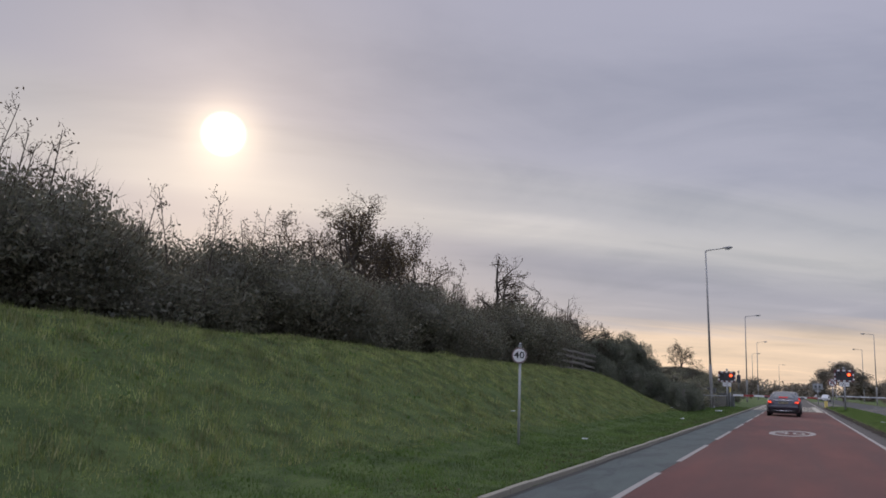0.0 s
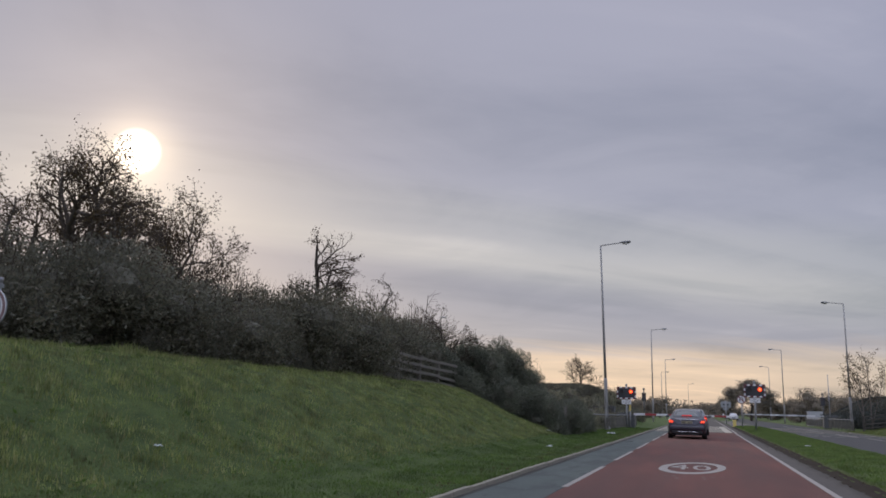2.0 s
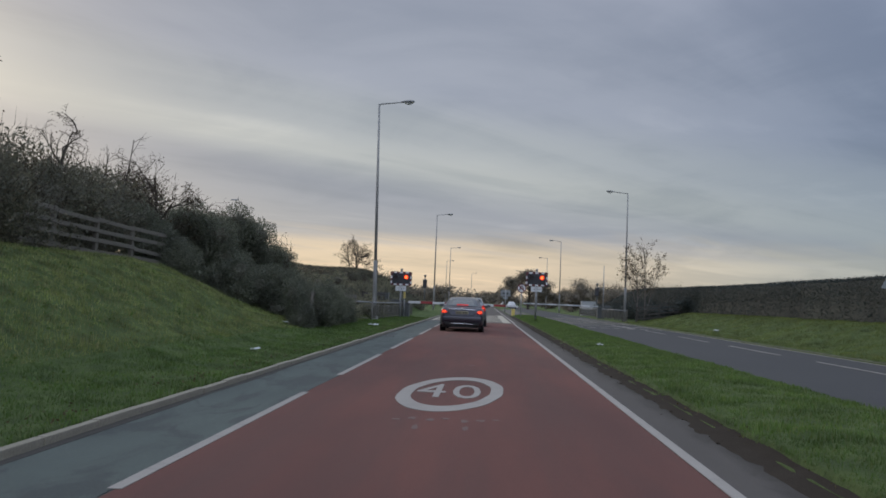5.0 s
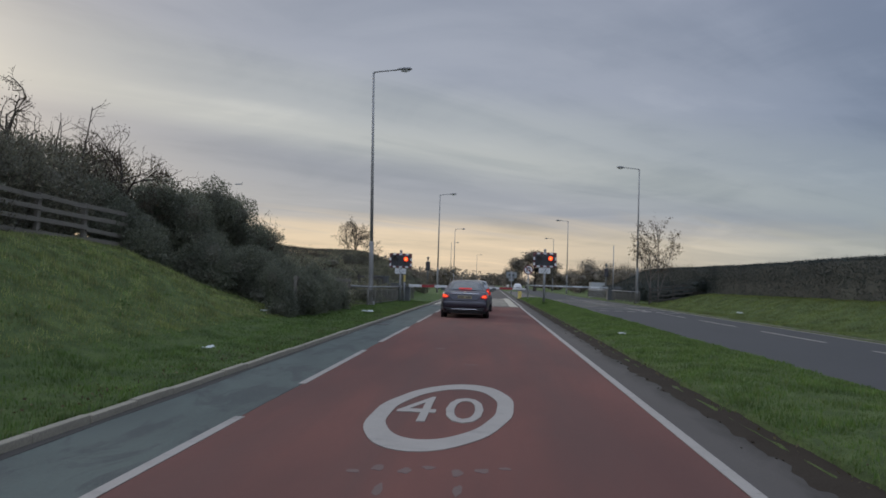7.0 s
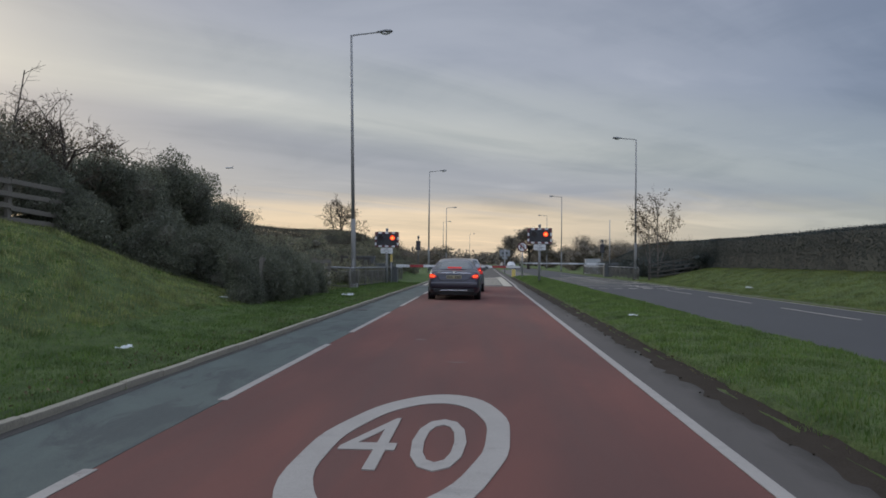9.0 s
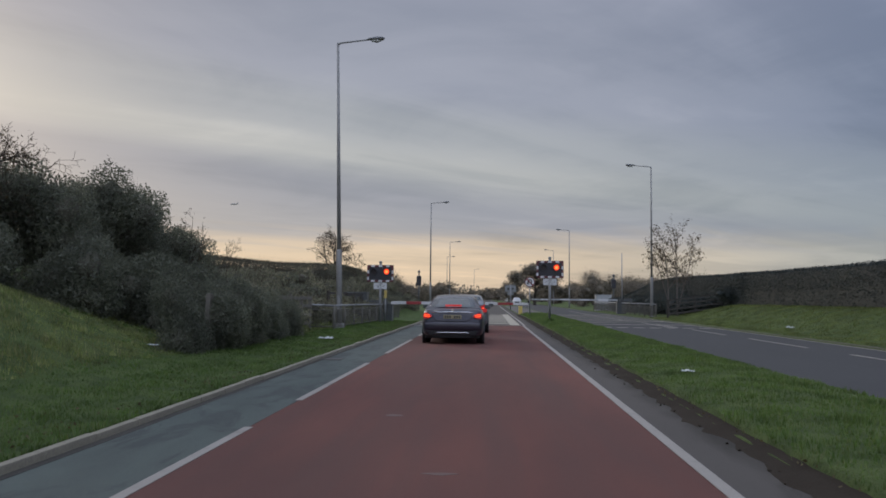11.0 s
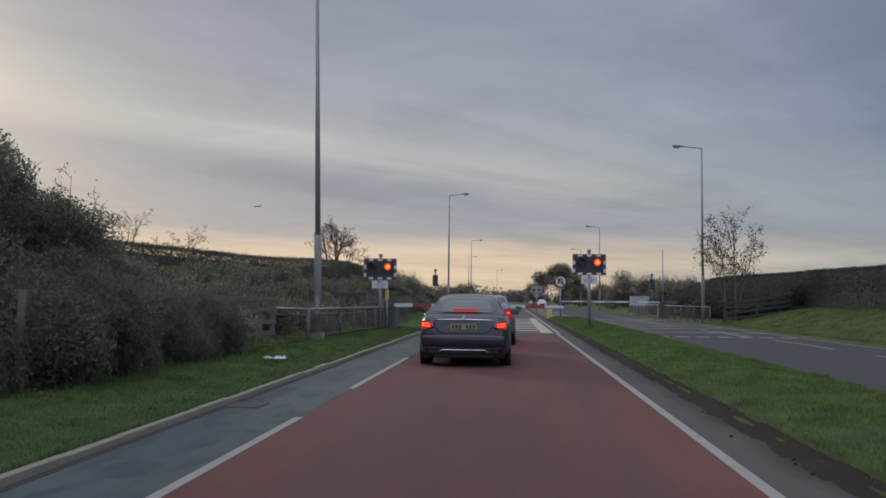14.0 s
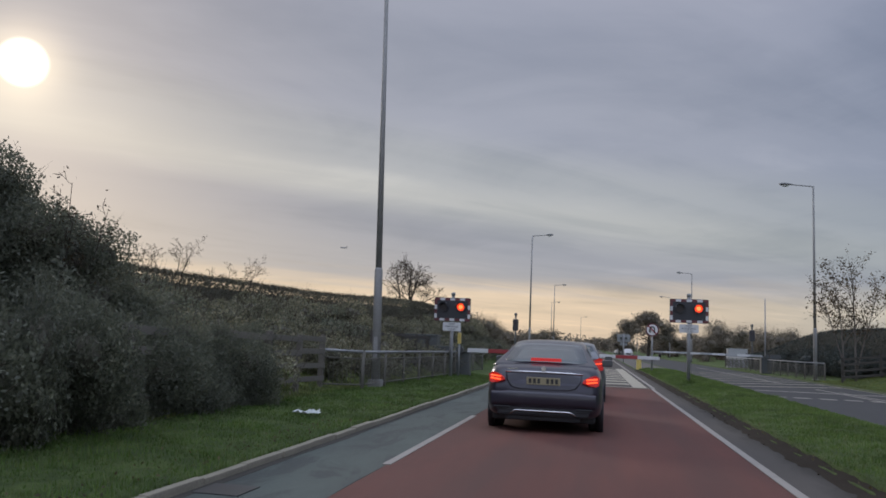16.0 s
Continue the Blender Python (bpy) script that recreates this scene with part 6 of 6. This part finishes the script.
def car(at, spec, paint, label, saloon=True, lit=True, group=""):
    root = thing("car", label, "car", at, group)
    S = spec

    def tail_lean(y, z):
        """How far the rear face leans in above the bumper and tucks under below it."""
        k = max(0.0, 1 - y / 0.5)
        return k * (S["tilt"] * smooth(0.62, 1.02, z) + 0.05 * smooth(0.45, 0.27, z))

    rows = []
    for y in (0, 0.03, 0.08, 0.18, 0.32, 0.5, 0.75, 1.02, 1.6, 2.3, 3.0, 3.5, 3.9, 4.25, 4.55, 4.78, 4.92):
        y = y * S["length"] / 4.92
        w, d, b = lerp_table(S["wide"], y), lerp_table(S["deck"], y), lerp_table(S["sill"], y)
        half = [(w * 0.86, b), (w * 0.955, b + 0.05), (w * 0.99, b + 0.16), (w, 0.56), (w * 0.985, 0.66), (w * 0.985, 0.76), (w * 0.965, d - 0.13), (w * 0.915, d - 0.045), (w * 0.83, d - 0.008), (w * 0.5, d + 0.012), (0, d + 0.018)]
        rows.append([(x, y + tail_lean(y, z), z) for x, z in half])
    part("body", lofted(rows), paint, root)
    # cabin
    rows = []
    for y, t in S["roof"]:
        b = lerp_table(S["deck"], y) - 0.03
        k = min(1.0, (t - b) / 0.38)
        w0, w1 = S["belt"], S["belt"] + (S["top"] - S["belt"]) * k
        w0 *= min(1.0, lerp_table(S["wide"], y) / 0.9)
        h = t - b
        rows.append([(w0, y, b), (w0 * 0.97 + w1 * 0.03, y, b + h * 0.10), (w0 * 0.45 + w1 * 0.57, y, b + h * 0.50), (w1 * 1.06, y, b + h * 0.78), (w1 * 1.01, y, b + h * 0.89), (w1 * 0.91, y, t - 0.034 * k), (w1 * 0.72, y, t - 0.014 * k), (w1 * 0.38, y, t - 0.003), (0, y, t)])
    part("roof", lofted(rows), paint, root)
    # rear screen, bowed a little
    y0, y1, w0, w1 = S["glass"]
    bm = bmesh.new()
    grid = []
    for i in range(7):
        y = y0 + (y1 - y0) * i / 6
        w = w0 + (w1 - w0) * i / 6
        grid.append([bm.verts.new((w * u, y - 0.012 + 0.03 * abs(u) ** 2, lerp_table(S["roof"], y) + 0.012 - 0.018 * abs(u) ** 2)) for u in (-1, -0.66, -0.33, 0, 0.33, 0.66, 1)])
    for a, b in zip(grid, grid[1:]):
        for i in range(6):
            bm.faces.new((a[i], a[i + 1], b[i + 1], b[i])).smooth = True
    ext = bmesh.ops.extrude_face_region(bm, geom=list(bm.faces))
    for v in ext["geom"]:
        if isinstance(v, bmesh.types.BMVert):
            v.co.z += 0.006
    bmesh.ops.recalc_face_normals(bm, faces=bm.faces)
    screen = part("rear_window", bm, GLASS, root, "dark rear window reflecting the sky")
    ys = y0 + (y1 - y0) * 0.05
    zs = lerp_table(S["roof"], ys)
    lamp_hi = box(-0.245, 0.245, -0.012, 0.012, -0.016, 0.040, 0.006)
    part("high_brake_light", lamp_hi, HIGH_STOP if lit else TAIL_RED, screen, at=pose(0, ys - 0.02, zs + 0.018))
    # side windows
    for s in (-1, 1):
        for a, c in ((0.30, 0.47), (0.49, 0.70)):
            ya, yb = a * S["length"], c * S["length"]
            bm = bmesh.new()
            ring = []
            for y, up in ((ya, 0), (yb, 0), (yb - (0.25 if c > 0.6 else 0.0), 1), (ya + (0.20 if a < 0.4 else 0.0), 1)):
                t, b = lerp_table(S["roof"], y), lerp_table(S["deck"], y) - 0.03
                k = min(1.0, (t - b) / 0.38)
                w1 = S["belt"] + (S["top"] - S["belt"]) * k
                f = 0.20 if not up else 0.78
                ring.append((s * (S["belt"] * 0.97 * (1 - f) + w1 * 1.05 * f + 0.012), y, b + (t - b) * f))
            inner = [bm.verts.new(p) for p in ring]
            outer = [bm.verts.new((p[0] + s * 0.006, p[1], p[2])) for p in ring]
            bm.faces.new(outer), bm.faces.new(inner[::-1])
            for i in range(4):
                bm.faces.new((inner[i], inner[(i + 1) % 4], outer[(i + 1) % 4], outer[i]))
            bmesh.ops.recalc_face_normals(bm, faces=bm.faces)
            part("side_window", bm, GLASS, root)
        mir = part("door_mirror", box(-0.10, 0.10, -0.06, 0.06, -0.065, 0.065, 0.035), paint if saloon else TRIM, root, at=pose(s * (0.93 + 0.08), 0.60 * S["length"] + 0.1, 1.06))
        part("mirror_glass", box(-0.085, 0.085, -0.066, -0.061, -0.05, 0.05, 0.002), GLASS, mir)
    # wheels
    arch = S["wheel"] + 0.055
    for y in S["axles"]:
        for s in (-1, 1):
            w = lerp_table(S["wide"], y)
            part("wheel_arch", tube([(s * (w - 0.10), y, S["wheel"]), (s * (w + 0.004), y, S["wheel"])], arch, 28), TRIM, root)
            bm = bmesh.new()
            R, tw = S["wheel"], 0.115
            add_tube(bm, [(s * (w - 0.125) + dx, y, R) for dx in (-tw, -tw + 0.02, -tw + 0.045, tw - 0.045, tw - 0.02, tw)], [R - 0.09, R - 0.025, R, R, R - 0.025, R - 0.09], 28)
            wheel = part("wheel", bm, RUBBER, root, "black tyre")
            part("rim", tube([(s * (w - 0.03), y, R), (s * (w + 0.008), y, R)], [R - 0.095, R - 0.11], 24), ALLOY, wheel)
    # rear face
    up = 0.86 if saloon else 0.95
    for s in (-1, 1):
        if saloon:
            out = [(0.845, 0.765), (0.862, 0.875), (0.80, 0.915), (0.71, 0.895), (0.615, 0.845), (0.60, 0.80), (0.70, 0.765), (0.80, 0.745)]
        else:
            out = [(0.84, 0.80), (0.85, 1.06), (0.74, 1.10), (0.60, 1.02), (0.58, 0.86), (0.70, 0.80)]
        bm = bmesh.new()

        def wrap(x, z, off):
            """A place on the rounded rear corner."""
            y = max(0.0, (abs(x) - 0.70)) ** 1.6 * 1.9 + tail_lean(0.02, z) - off
            return (s * x, y, z)

        fr, bk = [bm.verts.new(wrap(x, z, 0.042)) for x, z in out], [bm.verts.new(wrap(x, z, -0.10)) for x, z in out]
        bm.faces.new(fr), bm.faces.new(bk[::-1])
        for i in range(len(out)):
            bm.faces.new((fr[i], bk[i], bk[(i + 1) % len(out)], fr[(i + 1) % len(out)]))
        bmesh.ops.recalc_face_normals(bm, faces=bm.faces)
        tail = part("tail_light", bm, TAIL_LIT if lit else TAIL_RED, root, "brake light glowing red" if lit else "red tail lamp")
        if lit:
            for z in (0.80, 0.845) if saloon else (0.95,):
                pts = [wrap(x, z + 0.022 * (x - 0.65) / 0.2, 0.049) for x in (0.66, 0.71, 0.77, 0.82)]
                part("light_bar", tube(pts, 0.011, 6), TAIL_BAR, tail)
    part("bumper_strip", tube([(x, -0.008 + 0.02 * (abs(x) / 0.7) ** 3, 0.345 - (0.05 if abs(x) > 0.42 else 0)) for x in (-0.5, -0.42, -0.38, 0, 0.38, 0.42, 0.5)], 0.012, 8), CHROME if saloon else TRIM, root, "thin chrome bumper strip")
    part("diffuser", box(-0.58, 0.58, 0.07, 0.18, 0.19, 0.29, 0.02), TRIM, root)
    for s in (-1, 1):
        part("exhaust_trim", box(s * 0.50 if s > 0 else -0.72, 0.72 if s > 0 else -0.50, 0.004, 0.08, 0.335, 0.365, 0.012), TRIM if saloon else paint, root)
    part("underbody", box(-0.80, 0.80, 0.25, S["length"] - 0.3, 0.17, 0.36, 0.03), TRIM, root)
    zp = 0.80 if saloon else 0.86
    num = part("number_plate", box(-0.26, 0.26, -0.026 + tail_lean(0, zp), -0.004 + tail_lean(0, zp), zp - 0.056, zp + 0.056, 0.004), PLATE_YELLOW, root, "yellow rear number plate")
    for k in range(7):
        if k != 3:
            x = -0.205 + 0.068 * k
            part("plate_bar", box(x - 0.021, x + 0.021, -0.0285 + tail_lean(0, zp), -0.0265 + tail_lean(0, zp), zp - 0.037, zp + 0.037), SIGN_BLACK, num)
    if saloon:
        def rear_at(x, z, off):
            """A place on the rear face, pulled round towards the corners."""
            return (x, tail_lean(0, z) - off + 0.10 * max(0.0, abs(x) - 0.50) ** 1.5, z)

        def rear_panel(rings):
            bm = bmesh.new()
            vs = [[bm.verts.new(p) for p in ring] for ring in rings]
            for p, q in zip(vs, vs[1:]):
                for i in range(len(p)):
                    bm.faces.new((p[i], p[(i + 1) % len(p)], q[(i + 1) % len(p)], q[i])).smooth = True
            bm.faces.new(vs[-1])
            bmesh.ops.recalc_face_normals(bm, faces=bm.faces)
            return bm

        # boot lid panel: proud rim, hollow about the number plate, shade painted in
        lid = [(-0.60, 0.915), (-0.30, 0.928), (0, 0.932), (0.30, 0.928), (0.60, 0.915), (0.575, 0.80), (0.50, 0.70), (0.40, 0.672), (0, 0.664), (-0.40, 0.672), (-0.50, 0.70), (-0.575, 0.80)]
        inner = [(x * 0.94, 0.80 + (z - 0.80) * 0.86) for x, z in lid]
        part("boot_recess", rear_panel([[rear_at(x, z, -0.004) for x, z in lid], [rear_at(x, z, 0.010) for x, z in lid], [rear_at(x, z, 0.0015) for x, z in inner]]), RECESS_SHADE, root, "hollow of the boot lid round the plate, its shade painted darker")
        # bumper skin standing out below the boot lid, with a dark lower apron
        step = []
        for off, z in ((0.000, 0.640), (0.026, 0.628), (0.034, 0.600), (0.034, 0.470), (0.020, 0.425), (0.0, 0.410)):
            step.append([(x, -off + 0.42 * max(0.0, abs(x) - 0.52) ** 1.9 + 0.05 * smooth(0.45, 0.27, z), z - 0.05 * max(0.0, abs(x) - 0.5)) for x in (-0.80, -0.74, -0.66, -0.52, -0.3, 0, 0.3, 0.52, 0.66, 0.74, 0.80)])
        bm = bmesh.new()
        vs = [[bm.verts.new(p) for p in r] for r in step]
        for p, q in zip(vs, vs[1:]):
            for i in range(len(p) - 1):
                bm.faces.new((p[i], p[i + 1], q[i + 1], q[i])).smooth = True
        bmesh.ops.recalc_face_normals(bm, faces=bm.faces)
        part("bumper", bm, paint, root)
        part("apron", box(-0.70, 0.70, 0.012, 0.10, 0.265, 0.405, 0.03), TRIM, root, "black plastic lower apron")
        for s in (-1, 1):
            part("air_slot", box(s * 0.50 if s > 0 else -0.76, 0.76 if s > 0 else -0.50, -0.012, 0.09, 0.372, 0.402, 0.012), TRIM, root)
            part("reflector", box(s * 0.58 if s > 0 else -0.74, 0.74 if s > 0 else -0.58, 0.0, 0.09, 0.420, 0.436, 0.004), TAIL_RED, root)
        zc = 0.925
        part("boot_strip", tube([(x, 0.012 + tail_lean(0, zc) - 0.03 + 0.03 * abs(x), zc + 0.012 * (1 - (x / 0.6) ** 2)) for x in (-0.60, -0.4, -0.2, 0, 0.2, 0.4, 0.60)], 0.014, 8), CHROME, root, "chrome strip across the boot lid")
        part("emblem", tube([(0, 0.055, 0.985), (0, 0.075, 0.985)], 0.038, 20), CHROME, root, "small round chrome emblem")
        part("model_bar", box(-0.56, -0.40, 0.052, 0.060, 0.968, 0.984), CHROME, root)
    part("bumper_seam", tube([(x, -0.004 + 0.16 * max(0, abs(x) - 0.66) ** 1.3 * 4, 0.625) for x in (-0.86, -0.78, -0.68, 0.68, 0.78, 0.86)], 0.004, 5), TRIM, root)
    L = S["length"]
    for s in (-1, 1):
        part("headlight", box(s * 0.48 if s > 0 else -0.76, 0.76 if s > 0 else -0.48, L - 0.30, L - 0.06, 0.62, 0.76, 0.04), HEADLAMP, root)
    part("grille", box(-0.40, 0.40, L - 0.06, L + 0.012, 0.42, 0.66, 0.03), TRIM, root)
    return root


car(pose(-0.88, 54.6, 0.006), SALOON, NIGHT, "dark plum-grey saloon car stopped with brake lights lit", True, True)
car(pose(-0.74, 62.3, 0.006), HATCH, GREY_CAR, "grey hatchback stopped at the lowered barrier", False, True)
far_car = car(pose(5.95, 200.0, 0.0, 0, 0, 180), HATCH, CAR_WHITE, "white car facing the crossing from the far side", False, False, "cars beyond the crossing")
copy_thing(far_car, pose(5.9, 268.0, 0.0, 0, 0, 180))
far_grey = car(pose(5.9, 224.0, 0.0, 0, 0, 180), HATCH, SILVER, "silver car facing the crossing from the far side", False, False, "cars beyond the crossing")
copy_thing(far_grey, pose(5.8, 246.0, 0.0, 0, 0, 180))

# ---- kerb stones ----
def kerb_stone(mat, tall, wide):
    bm = box(-wide / 2, wide / 2, -0.452, 0.452, -0.15, tall, 0.012)
    me = bpy.data.meshes.new("kerb_stone")
    bm.to_mesh(me), bm.free()
    me.materials.append(mat)
    return me


def kerb(name, x, y0, y1, mat, tall, wide, label):
    root = thing(name, label, "kerb", pose(x, y0, 0), kind="structure")
    me = kerb_stone(mat, tall, wide)
    rng = random.Random(int(abs(x) * 100))
    n = int((y1 - y0) / 0.915)
    for i in range(n):
        part("kerb_stone", me, None, root, at=pose(rng.uniform(-0.010, 0.010), 0.915 * (i + 0.5), rng.uniform(-0.010, 0.008), 0, rng.uniform(-1.5, 1.5), rng.uniform(-0.5, 0.5)))


kerb("kerb_left", -3.498, -8.0, 100.0, KERB, 0.075, 0.09, "pale worn concrete kerb stones along the grass")
kerb("kerb_median", 2.67, -8.0, 98.0, OLD_KERB, 0.018, 0.13, "dirty half-buried kerb stones along the central strip")
kerb("kerb_median_far", 5.32, 10.0, 98.0, OLD_KERB, 0.075, 0.11, "dirty kerb stones along the central strip")
kerb("kerb_right", 11.28, 20.0, 100.0, WORN_KERB, 0.050, 0.08, "pale concrete kerb stones along the far verge")
